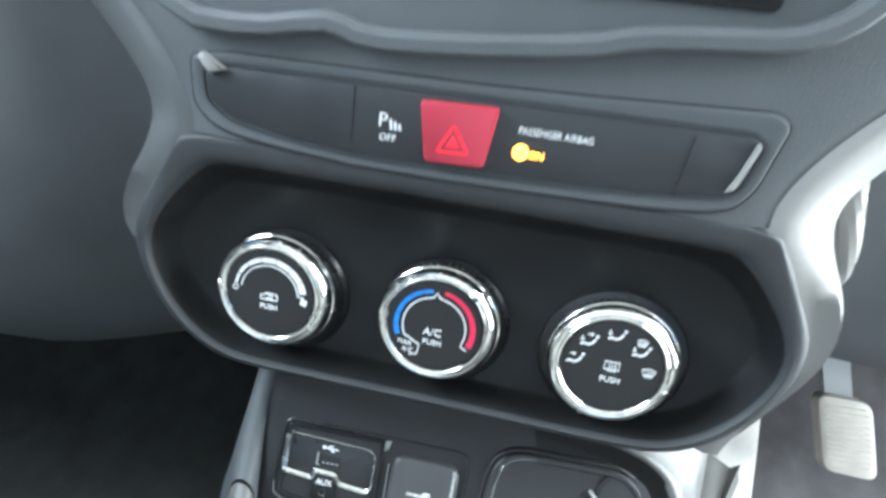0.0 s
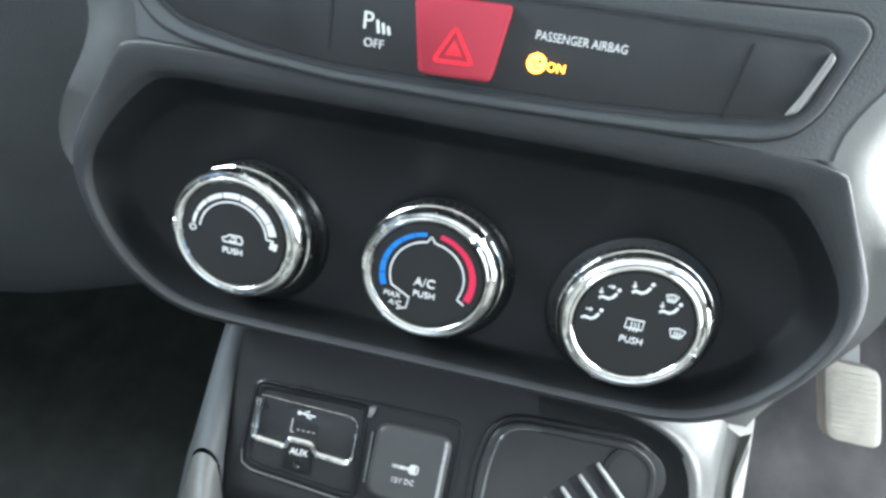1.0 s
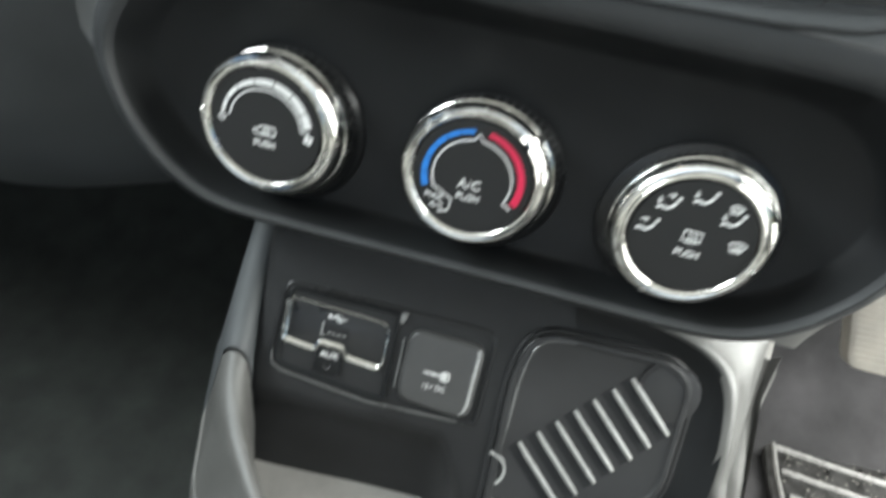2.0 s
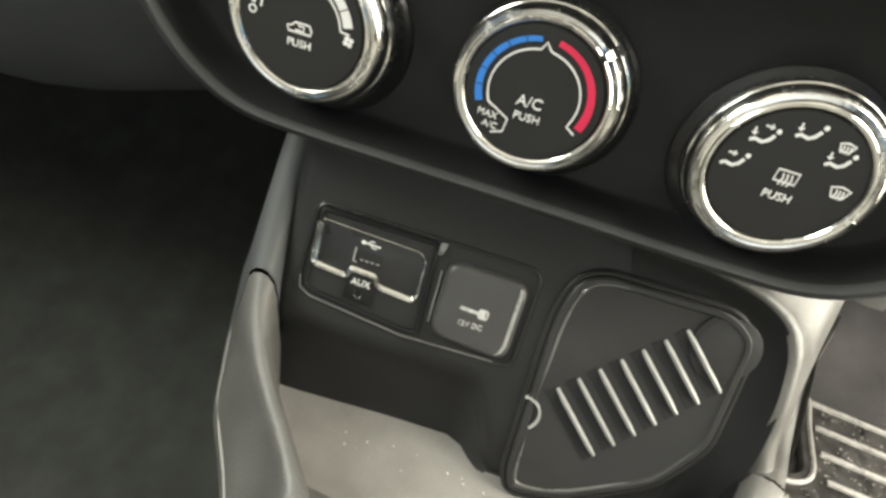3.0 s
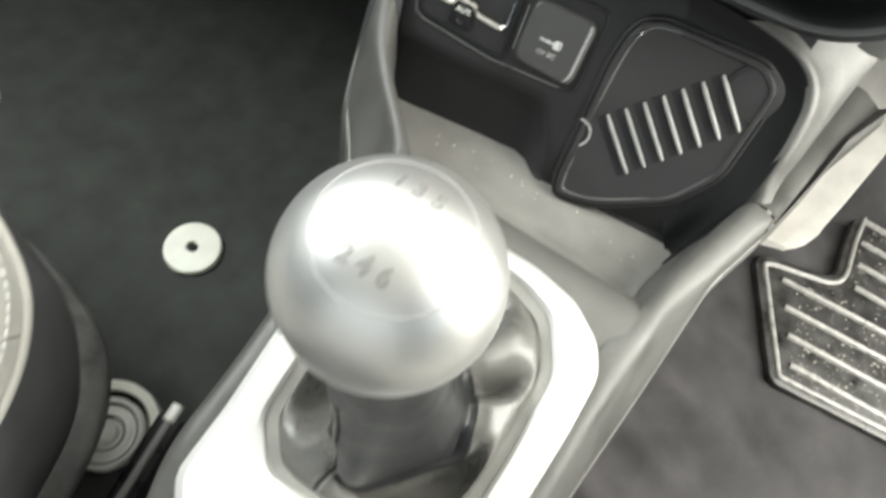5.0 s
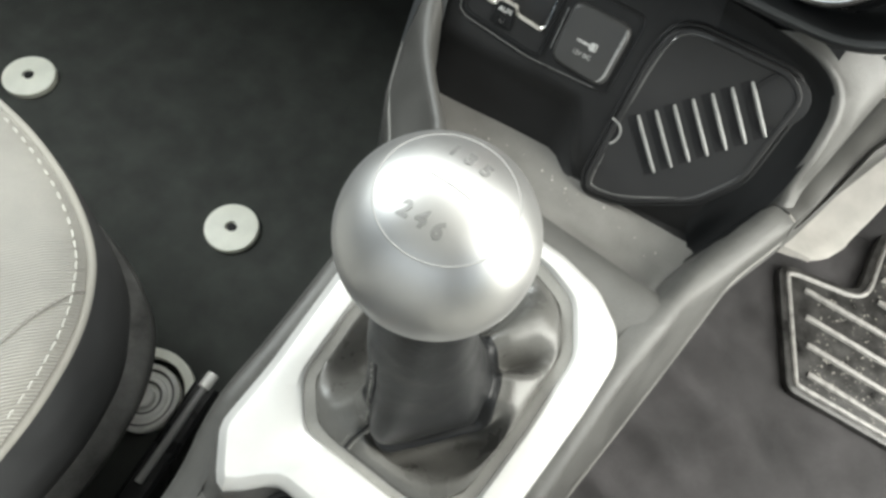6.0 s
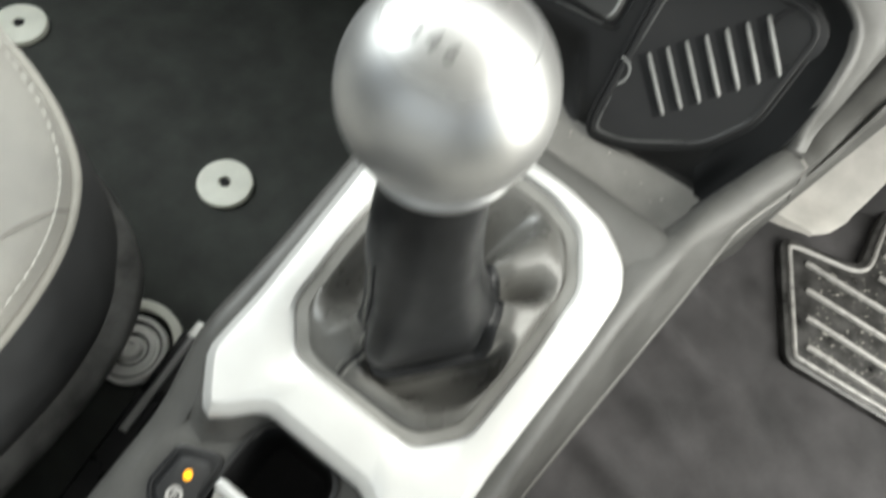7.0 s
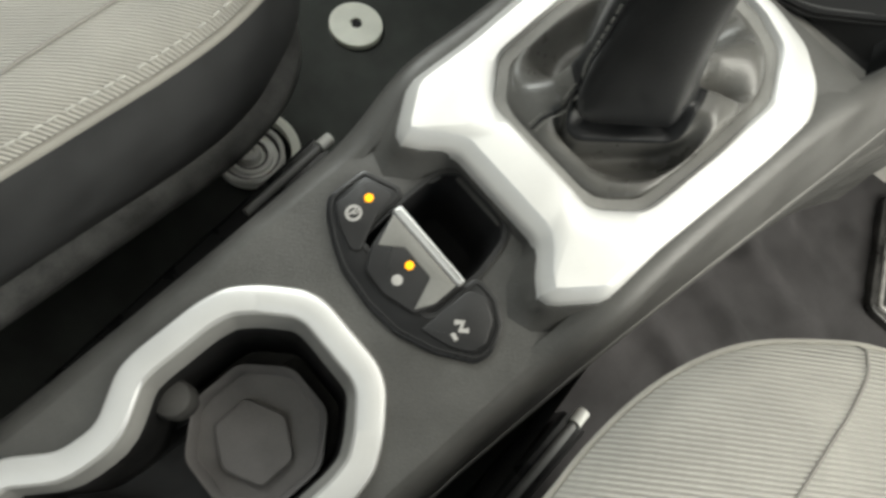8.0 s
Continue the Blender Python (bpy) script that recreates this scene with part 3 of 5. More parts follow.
def temp_face(k, a, b):
    part("cold_scale", strip(DASH, arc(0.0189, 202, 97, 30, a, b), [lerp(0.0026, 0.0016, i / 30) for i in range(31)], D0, D1), BLUE, k, "blue cold scale")
    part("hot_scale", strip(DASH, arc(0.0192, 80, -22, 30, a, b), [lerp(0.0018, 0.0030, i / 30) for i in range(31)], D0, D1), RED, k, "red hot scale")
    for deg in (112, 130, 148, 166, 184):
        c, s = math.cos(radians(deg)), math.sin(radians(deg))
        part("scale_gap", strip(DASH, [(a + c * 0.0174, b + s * 0.0174), (a + c * 0.0205, b + s * 0.0205)], 0.0003, D0, D1 + 0.0001), FACE, k)
    line = [(-0.0108, -0.0172), (-0.0068, -0.0158), (-0.0062, -0.0108), (-0.0108, -0.0082), (-0.0140, -0.0066)] + arc(0.0156, 204, 97, 26) + [(-0.0004, 0.0182), (0.0014, 0.0158)] + arc(0.0156, 80, -22, 26) + [(0.0140, -0.0072), (0.0171, -0.0092)]
    stroke(k, [(a + x, b + y) for x, y in line], 0.0006)
    writing("A/C", DASH, a - 0.0004, b - 0.0028, 0.0055, D1, k)
    writing("PUSH", DASH, a, b - 0.0083, 0.0040, D1, k)
    writing("MAX", DASH, a - 0.0135, b - 0.0108, 0.0034, D1, k, turn=-4)
    writing("A/C", DASH, a - 0.0118, b - 0.0146, 0.0034, D1, k, turn=-4)


def seated(k, x, y, s, arrows):
    """Plain air-flow sign: a bent seat line with a dot and arrows."""
    stroke(k, [(x - 0.0036 * s, y - 0.0030 * s), (x - 0.0022 * s, y - 0.0020 * s), (x + 0.0006 * s, y - 0.0026 * s), (x + 0.0024 * s, y - 0.0014 * s), (x + 0.0036 * s, y + 0.0008 * s)], 0.0012 * s)
    part("printed_dot", plate(DASH, arc(0.0009 * s, 0, 330, 11, x + 0.0042 * s, y + 0.0024 * s), D0, D1, 0.0001), WHITE, k)
    for p, q in arrows:
        a, b = Vector((x + p[0] * s, y + p[1] * s)), Vector((x + q[0] * s, y + q[1] * s))
        t = (b - a).normalized()
        w = Vector((-t.y, t.x))
        m = b - t * 0.0013 * s
        stroke(k, [tuple(a), tuple(m)], 0.0006 * s)
        part("arrow_head", plate(DASH, [tuple(m - w * 0.0012 * s), tuple(b), tuple(m + w * 0.0012 * s)], D0, D1, 0.00005), WHITE, k)


def screen_sign(k, x, y, s):
    stroke(k, [(x - 0.0036 * s, y + 0.0018 * s), (x, y + 0.0027 * s), (x + 0.0036 * s, y + 0.0018 * s), (x + 0.0022 * s, y - 0.0018 * s), (x - 0.0022 * s, y - 0.0018 * s)], 0.0006, closed=True)
    for i in (-1, 0, 1):
        stroke(k, [(x + i * 0.0011, y + 0.0012 * s), (x + i * 0.0011 + 0.0003, y), (x + i * 0.0011, y - 0.0026 * s)], 0.0005)


def mode_face(k, a, b):
    right, down = ((-0.0026, 0.0020), (0.0006, 0.0020)), ((-0.0034, 0.0020), (-0.0030, -0.0010))
    seated(k, a - 0.0178, b + 0.0016, 0.9, [right])
    seated(k, a - 0.0132, b + 0.0118, 0.9, [down, ((-0.0008, 0.0034), (0.0024, 0.0034))])
    seated(k, a - 0.0014, b + 0.0170, 0.9, [down])
    seated(k, a + 0.0109, b + 0.0110, 0.9, [down])
    screen_sign(k, a + 0.0108, b + 0.0150, 0.65)
    screen_sign(k, a + 0.0168, b + 0.0006, 0.85)
    stroke(k, [(a - 0.0034, b - 0.0012), (a + 0.0034, b - 0.0012), (a + 0.0034, b + 0.0028), (a - 0.0034, b + 0.0028)], 0.0006, closed=True)
    for i in (-1, 0, 1):
        stroke(k, [(a + i * 0.0014, b + 0.0018), (a + i * 0.0014 + 0.0005, b + 0.0001), (a + i * 0.0014, b - 0.0024)], 0.0005)
    writing("PUSH", DASH, a + 0.0004, b - 0.0066, 0.0040, D1, k)


build_climate()


# ---- lower front of the console ----
def build_front_panel():
    p = thing("front_panel", "black plastic panel under the climate controls with sockets", "console panel")
    # face plate that rolls under at its lower edge
    FOOT = [(-0.10, -0.024), (-0.0745, -0.0250), (-0.02, -0.0225), (0.010, -0.0225), (0.018, -0.0265), (0.026, -0.0370), (0.033, -0.0440), (0.05, -0.0465), (0.13, -0.0540)]

    def sheet(x):
        t = max(0.0, min(1.0, (x - 0.010) / 0.026))
        t = t * t * (3 - 2 * t)
        under = [(0.05, 0.0), (0.02, 0.0), (-0.02, 0.0), (-0.044 - 0.035 * t, 0.0), (-0.050 - 0.040 * t, -0.0015), (-0.055 - 0.044 * t, -0.006)]
        return under
    xs = [-0.092, -0.088, -0.084, -0.07, -0.05, -0.03, -0.01, 0.0, 0.006, 0.010, 0.014, 0.018, 0.022, 0.026, 0.030, 0.034, 0.038, 0.048, 0.07, 0.10, 0.115, 0.123, 0.1272]
    rings = []
    for x in xs:
        e = 0.0
        if x < -0.084:
            e = -0.006 * ((-0.084 - x) / 0.008) ** 2
        col = [LOW(x, w, d + e) for w, d in sheet(x)]
        foot = Vector((x, along(FOOT, x)[0], 0.242))
        col += [col[-1].lerp(foot, k) + Vector((0, 0.004 * math.sin(math.pi * k), 0)) for k in (0.15, 0.5, 0.85, 1.0)]
        rings.append(col)
    # black wall that rises from the lid to the console's arm
    bound = smooth_loop([(0.060, 0.0330), (0.090, 0.0300), (0.1120, 0.0262), (0.1290, 0.0200), (0.1395, 0.0075), (0.1435, -0.0100), (0.1450, -0.0300), (0.1440, -0.0500), (0.1400, -0.0720), (0.1350, -0.0940), (0.1290, -0.1150)], 2, closed=False)
    wall = []
    for q in bound:
        e = (Vector((0.080, -0.040)) - Vector(q)).normalized()
        wall.append([LOW(q[0] + e.x * k, q[1] + e.y * k, d) for k, d in ((0.034, -0.004), (0.026, 0.0006), (0.018, 0.0004), (0.012, 0.0), (0.008, 0.0004), (0.004, 0.0016), (0.0, 0.0040), (-0.0020, 0.0046), (-0.0040, 0.0010))])
    part("pocket_wall", loft(wall, closed=False), PODM, p, "black wall round the pocket lid", angle=60)
    part("face_plate", loft(rings, closed=False), BLACK, p, angle=50)
    # raised frame round both sockets
    fr = rounded([(-0.0785, 0.0100), (0.0240, 0.0090), (0.0275, 0.0050), (0.0272, -0.0400), (-0.0270, -0.0415), (-0.0740, -0.0358), (-0.0805, -0.0318)], 0.005, 4)
    part("socket_frame", dish(LOW, [(-0.0014, -0.001), (-0.0006, 0.0006), (0.0002, 0.0010), (0.0008, 0.0008), (0.0012, -0.0006), (0.0014, -0.0012)], fr), SATIN, p)
    part("frame_edge", tube([LOW(*q, 0.0008) for q in ((0.0180, -0.0398), (-0.0270, -0.0408), (-0.0735, -0.0352), (-0.0785, -0.0322), (-0.0795, -0.0260))], 0.0005, 6), BEVELM, p, "pale lower edge of the socket frame")
    usb_unit(p)
    socket_cover(p)
    return p


def usb_unit(p):
    out = rounded([(-0.0770, 0.0084), (-0.0205, 0.0080), (-0.0190, -0.0384), (-0.0268, -0.0390), (-0.0726, -0.0334), (-0.0780, -0.0300)], 0.0035, 4)
    u = part("usb_unit", dish(LOW, [(-0.0004, -0.002), (0.0, 0.0010), (0.0008, 0.0016), (0.0018, 0.0014), (0.0024, 0.0002), (0.0026, -0.0012)], out), PODM, p, "black socket unit with chrome outline")
    trim = [(-0.0756, 0.0029), (-0.0286, 0.0007), (-0.0248, -0.0022), (-0.0245, -0.0205), (-0.0266, -0.0227), (-0.0424, -0.0212), (-0.0455, -0.0168), (-0.0574, -0.0161), (-0.0586, -0.0205), (-0.0752, -0.0188)]
    trim = rounded(trim, 0.0018, 3)
    part("usb_flap", plate(LOW, inset(trim, 0.0004), -0.0012, 0.0002, 0.0006), SATIN, u, "black socket face")
    path = [LOW(*q, 0.0003) for q in trim]
    n = len(path)
    radii = [0.0020 if trim[i][0] < -0.0735 and trim[i][1] < 0.0015 else lerp(0.00035, 0.0017, min(1, max(0, (-0.011 - trim[i][1]) / 0.004))) * (0.55 if trim[i][0] > -0.0255 else 1.0) for i in range(n)]
    part("chrome_outline", tube(path, radii, 8, closed=True), CHROME, u, "thin chrome outline")
    part("nib", plate(LOW, rounded([(-0.0206, 0.0022), (-0.0182, 0.0030), (-0.0170, 0.0082), (-0.0204, 0.0080)], 0.0008, 2), -0.001, 0.0022, 0.0008), MIDGREY, u, "small pale plastic nib")
    part("divider", tube([LOW(-0.0166, -0.0045, 0.0006), LOW(-0.0163, -0.0180, 0.0010), LOW(-0.0162, -0.0300, 0.0006)], 0.0004, 6), MIDGREY, u, "thin bright rib between the sockets")
    # usb port
    port = [(-0.0568, -0.0062), (-0.0436, -0.0066), (-0.0436, -0.0128), (-0.0568, -0.0122)]
    q = part("usb_port", plate(LOW, port, -0.001, 0.0006, 0.0002), VOID, u)
    part("usb_tongue", plate(LOW, [(-0.0545, -0.0104), (-0.0446, -0.0107), (-0.0446, -0.0114), (-0.0545, -0.0111)], 0.0, 0.0010, 0.0002), BEVELM, q)
    # pale strip painted as the glint on the port's edge
    part("port_edge", strip(LOW, [(-0.0572, -0.0058), (-0.0572, -0.0124), (-0.0556, -0.0126)], 0.0006, 0.0004, 0.0010), EDGEM, q)
    for i in range(4):
        x = -0.0540 + i * 0.0026
        part("usb_contact", plate(LOW, [(x, -0.0106), (x + 0.0010, -0.0106), (x + 0.0010, -0.0112), (x, -0.0112)], 0.0008, 0.0012, 0.0001), STEEL, q)
    # trident sign
    part("printed_line", strip(LOW, [(-0.0545, -0.0026), (-0.0463, -0.0030)], 0.0007, 0.0002, 0.0004), WHITE, u)
    part("printed_line", strip(LOW, [(-0.0524, -0.0027), (-0.0512, -0.0013), (-0.0495, -0.0013)], 0.0006, 0.0002, 0.0004), WHITE, u)
    part("printed_line", strip(LOW, [(-0.0512, -0.0028), (-0.0499, -0.0042), (-0.0482, -0.0042)], 0.0006, 0.0002, 0.0004), WHITE, u)
    part("printed_dot", plate(LOW, arc(0.0010, 0, 330, 11, -0.0546, -0.0026), 0.0002, 0.0004, 0.0001), WHITE, u)
    writing("AUX", LOW, -0.0510, -0.0216, 0.0044, 0.0018, u)
    part("aux_tab", plate(LOW, rounded([(-0.0575, -0.0178), (-0.0448, -0.0184), (-0.0436, -0.0318), (-0.0585, -0.0312)], 0.002, 3), -0.0012, 0.0016, 0.001), PODM, u)
    part("aux_socket", lathe(LOW, [(0.0026, 0.001), (0.0026, 0.0020), (0.0020, 0.0022), (0.0015, 0.0018), (0.0013, -0.001)], 24, a=-0.0510, b=-0.0270), SATIN, u, "round aux socket")


def socket_cover(p):
    out = rounded([(-0.0146, 0.0022), (0.0238, 0.0016), (0.0234, -0.0380), (-0.0150, -0.0350)], 0.0080, 5)
    s = part("socket_cover", dish(LOW, [(-0.0004, -0.002), (0.0, 0.0012), (0.0006, 0.0024), (0.0014, 0.0032), (0.0022, 0.0035), (0.0028, 0.0036)], out), FLAPM, p, "flap of the power socket with a highlight painted along one side")
    # pale strip that paints the highlight along the flap's right edge
    side = [(0.0196, -0.0010), (0.0212, -0.0014), (0.0218, -0.0044), (0.0216, -0.0300), (0.0204, -0.0336), (0.0172, -0.0356), (0.0190, -0.0330), (0.0198, -0.0290), (0.0198, -0.0044)]
    part("edge_highlight", plate(LOW, side, 0.0020, 0.0040, 0.0006), EDGEM, s, "pale strip painted as the highlight of the edge")
    part("key_sign", plate(LOW, rounded([(0.0048, -0.0156), (0.0095, -0.0156), (0.0095, -0.0204), (0.0048, -0.0204)], 0.0014, 3), 0.0036, 0.0039, 0.0001), PRINTW, s)
    part("key_sign", strip(LOW, [(-0.0038, -0.0176), (0.0050, -0.0180)], 0.0015, 0.0036, 0.0039), PRINTW, s)
    for x in (-0.0030, -0.0016, -0.0002):
        part("key_slot", strip(LOW, [(x, -0.0172), (x, -0.0181)], 0.0004, 0.0038, 0.0041), FLAPM, s)
    part("key_slot", strip(LOW, [(0.0084, -0.0164), (0.0084, -0.0194)], 0.0006, 0.0038, 0.0041), FLAPM, s)
    writing("12V DC", LOW, 0.0026, -0.0246, 0.0036, 0.0039, s, PRINTW)


PRINTW = mat("worn_white_print", (0.50, 0.50, 0.49), 0.6, var=0.35, scale=500)
BEVELM = mat("lightened_black_plastic", (0.10, 0.10, 0.098), 0.3, var=0.3)
FLAPM = mat("grey_black_flap_plastic", (0.046, 0.046, 0.0455), 0.40, var=0.15, bump=0.25, bscale=1500)
EDGEM = mat("highlight_plastic", (0.36, 0.36, 0.35), 0.3, 0.4, var=0.2)
MIDGREY = mat("mid_grey_plastic", (0.19, 0.19, 0.186), 0.35, var=0.3, scale=300)
RIB = mat("lit_black_plastic", (0.30, 0.30, 0.29), 0.3, var=0.15)
BLACKG = mat("dark_grey_plastic", (0.025, 0.025, 0.0254), 0.42, var=0.15, bump=0.3, bscale=1500, spec=0.35)
PANEL = build_front_panel()


def build_lid():
    s = thing("storage_lid", "black plastic pocket lid with seven raised grip ribs", "storage lid")
    out = rounded([(0.0400, 0.0105), (0.0520, 0.0185), (0.1130, 0.0185), (0.1275, 0.0080), (0.1275, -0.0500), (0.1110, -0.0770), (0.0700, -0.1000), (0.0440, -0.1040), (0.0385, -0.0920), (0.0360, -0.0100)], 0.009, 4)
    part("rim", dish(LOW, [(-0.0012, -0.003), (-0.0008, 0.0012), (0.0003, 0.0020), (0.0016, 0.0018), (0.0020, 0.0004)], out, cap=False), BLACK, s)
    part("plate", dish(LOW, [(0.0019, -0.001), (0.0021, 0.0022), (0.0032, 0.0032), (0.0052, 0.0032), (0.0062, 0.0022), (0.0068, 0.0020)], out), BLACKG, s)
    for i in range(7):
        t = i / 6
        top = Vector((lerp(0.0505, 0.0955, t), lerp(-0.0420, 0.0030, t)))
        bot = Vector((lerp(0.0775, 0.1198, t), lerp(-0.0695, -0.0205, t)))
        ax = (bot - top).normalized()
        sd = Vector((-ax.y, ax.x))
        # black strip for the groove's shade; the rib's pale colour holds its highlight
        a, b = top - sd * 0.0034 - ax * 0.001, bot - sd * 0.0034
        part("groove", strip(LOW, [tuple(a), tuple(b)], 0.0052, 0.0012, 0.0024), VOID, s)
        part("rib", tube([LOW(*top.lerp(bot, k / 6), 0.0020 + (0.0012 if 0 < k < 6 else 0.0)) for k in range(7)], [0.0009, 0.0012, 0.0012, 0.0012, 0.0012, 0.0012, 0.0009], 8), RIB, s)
    # pale beads painted as the highlight along the plate's bevel
    for pts in ([(0.0430, -0.046), (0.0424, -0.012), (0.0455, 0.0065), (0.0535, 0.0132), (0.075, 0.0138)], [(0.0445, -0.073), (0.0450, -0.091), (0.0480, -0.0975), (0.0690, -0.0940), (0.098, -0.0770)]):
        line = smooth_loop(pts, 2, closed=False)
        part("bevel_highlight", tube([LOW(*q, 0.0026) for q in line], [0.0007 * min(1.0, i / 4, (len(line) - 1 - i) / 4) + 0.0001 for i in range(len(line))], 6), BEVELM, s)
    # thumb scallops at both ends; lit arc and shaded edge are put in by colour
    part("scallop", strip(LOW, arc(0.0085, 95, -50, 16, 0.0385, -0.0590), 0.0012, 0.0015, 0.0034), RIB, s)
    part("scallop", plate(LOW, arc(0.0150, 0, 345, 23, 0.1150, 0.0000), 0.0015, 0.0027, 0.0006), BLACKG, s)
    part("scallop_edge", strip(LOW, arc(0.0153, 128, 290, 16, 0.1150, 0.0000), 0.0026, 0.0012, 0.0030), VOID, s)
    return s


build_lid()


# ---- center console ----
EDGE = [(-0.36, 0.066), (-0.12, 0.068), (0.0, 0.068), (0.05, 0.0665), (0.12, 0.068), (0.15, 0.070), (0.165, 0.072)]
EDGE_L = [(-0.36, 0.060), (-0.12, 0.061), (-0.03, 0.063), (0.01, 0.068), (0.05, 0.0665), (0.12, 0.068), (0.15, 0.070), (0.165, 0.072)]
LEFT = [(0.165, 0.066, 0.2965), (0.178, 0.062, 0.2965), (0.19, 0.066, 0.2965), (0.20, 0.075, 0.297), (0.22, 0.097, 0.299), (0.24, 0.117, 0.304), (0.262, 0.128, 0.315), (0.285, 0.134, 0.335), (0.305, 0.137, 0.355), (0.33, 0.137, 0.385), (0.40, 0.135, 0.41)]
RIGHT = [(0.165, 0.072, 0.2965), (0.18, 0.0755, 0.2955), (0.20, 0.0760, 0.2935), (0.23, 0.083, 0.291), (0.268, 0.0955, 0.2925), (0.290, 0.1030, 0.2935), (0.30, 0.106, 0.288), (0.33, 0.114, 0.282), (0.36, 0.121, 0.280), (0.40, 0.130, 0.279), (0.45, 0.140, 0.279)]
SEAM_R = [(-0.36, 0.088, 0.165), (-0.09, 0.090, 0.19), (0.0, 0.095, 0.202), (0.087, 0.101, 0.222), (0.17, 0.107, 0.248), (0.25, 0.113, 0.266), (0.30, 0.122, 0.272), (0.377, 0.147, 0.274), (0.45, 0.178, 0.272)]
SEAM_L = [(-0.36, 0.077, 0.165), (-0.09, 0.079, 0.19), (0.0, 0.085, 0.202), (0.087, 0.087, 0.222), (0.13, 0.088, 0.236), (0.155, 0.092, 0.245), (0.183, 0.104, 0.250), (0.205, 0.120, 0.252), (0.227, 0.139, 0.254), (0.26, 0.153, 0.262), (0.30, 0.168, 0.275), (0.45, 0.195, 0.33)]


def top_z(v):
    a, b = deck_z(v) - 0.001, bez_z(v) - 0.006
    t = max(0.0, min(1.0, (v + 0.03) / 0.03))
    return lerp(a, b, t)


def crest(v, rows):
    """Inner edge and height of the console's side at v."""
    def at(q):
        if q < 0.165:
            return along(EDGE_L if rows is LEFT else EDGE, q)[0], top_z(q)
        return along(rows, q)
    s = [at(v + q) for q in (-0.012, -0.006, 0.0, 0.006, 0.012)]
    return sum(p[0] for p in s) / 5, sum(p[1] for p in s) / 5


def build_console():
    c = thing("center_console", "grey grained plastic center console with silver trims", "center console")
    for side, rows, seam, joint in ((-1, LEFT, SEAM_L, 0.264), (1, RIGHT, SEAM_R, 0.2885)):
        edge = []
        for lo, hi, n, nm, m in ((-0.36, joint - 0.0008, 80, "side_wall", GREY), (joint + 0.0008, 0.44, 24, "upper_flank", DASHM if side < 0 else GREY)):
            rings = []
            for i in range(n + 1):
                v = lerp(lo, hi, i / n)
                u, z = crest(v, rows)
                us, zs = along(seam, v)
                w = max(0.0, min(1.0, (v - 0.19) / 0.04)) if side > 0 else 0.0
                us = max(us, u + 0.017 + 0.008 * w)
                f = max(0.0, min(1.0, (v - 0.182) / 0.025))
                rr = max(0.0, min(1.0, (0.01 - v) / 0.05))
                prof = [(u - 0.003, lerp(z - 0.001, 0.236, f)), (u, lerp(z - 0.0005, z - 0.014, f)), (u + 0.0015, lerp(z - 0.0002, z - 0.005, f)), (u + 0.0045, z - 0.0008 * f - 0.0012 * rr), (u + 0.008, z - 0.0032 * rr), (u + 0.0115 + 0.003 * w, z - 0.0016 + 0.0006 * w - 0.0046 * rr), (u + 0.0145 + 0.006 * w, z - 0.006 + 0.002 * w - 0.0045 * rr), (lerp(u + 0.016 + 0.006 * w, us, 0.55), lerp(z - 0.010, zs, 0.55)), (us - 0.0006, zs + 0.004), (us + 0.0004, zs), (us - 0.0022, zs - 0.0018), (us + 0.0006, zs - 0.004), (us + 0.004, zs - 0.012), (us + 0.012, 0.11), (us + 0.016, 0.05), (us + 0.024, -0.01)]
                rings.append([con(side * p, v, zz) for p, zz in prof])
                if nm == "side_wall" and i % 2 == 0:
                    edge.append(con(side * (us + 0.0008), v, zs - 0.0042))
            part(nm, loft(rings, closed=False), m, c, angle=50)
        if side > 0:
            arm(c)
        # pale bead that puts the bright line of the lit seam into colour
        part("seam_edge", tube(edge, 0.0009, 6), GREYE, c, "pale bead painted as the lit edge along the seam")
    # rear deck with the openings for the switch well and the cups
    hole_cup = cup_line(0.004)
    hole_sw = rounded(SW_WELL, 0.004, 3)
    deck = filled(DECK, [(-0.0615, -0.36), (0.0705, -0.36), (0.0705, -0.012), (0.030, 0.004), (-0.030, 0.004), (-0.0660, -0.012), (-0.0640, -0.04)], [hole_cup, hole_sw], -0.001)
    part("deck", deck, GREY, c)
    # well under the electric brake switch
    part("switch_well", dish(DECK, [(0.0, -0.001), (0.0005, -0.018), (0.002, -0.042), (0.006, -0.048)], hole_sw), VOID, c, "deep black finger well")
    part("well_rim", strip(DECK, inset(hole_sw, -0.0006), 0.0026, -0.0020, 0.0010, closed=True), BLACKG, c, "glossy black rim of the finger well")
    bezel(c)
    cups(c)
    switches(c)
    tray(c)
    return c


SW_WELL = [(-0.0285, -0.062), (0.0205, -0.062), (0.0215, -0.030), (0.0170, -0.010), (0.0100, -0.004), (-0.0230, -0.004), (-0.0295, -0.012), (-0.0300, -0.034)]


def cup_line(grow):
    half = [(0.0195, -0.0925), (0.0305, -0.0965), (0.0460, -0.1105), (0.0560, -0.1235), (0.0592, -0.138), (0.0597, -0.173), (0.0580, -0.184), (0.0440, -0.2050), (0.0455, -0.2240), (0.0610, -0.2450), (0.0610, -0.300), (0.042, -0.325), (0.018, -0.330)]
    loop = rounded([(x + 0.0035, y) for x, y in half + [(-x, y) for x, y in half[::-1]]], 0.006, 3)
    return inset(loop, grow)


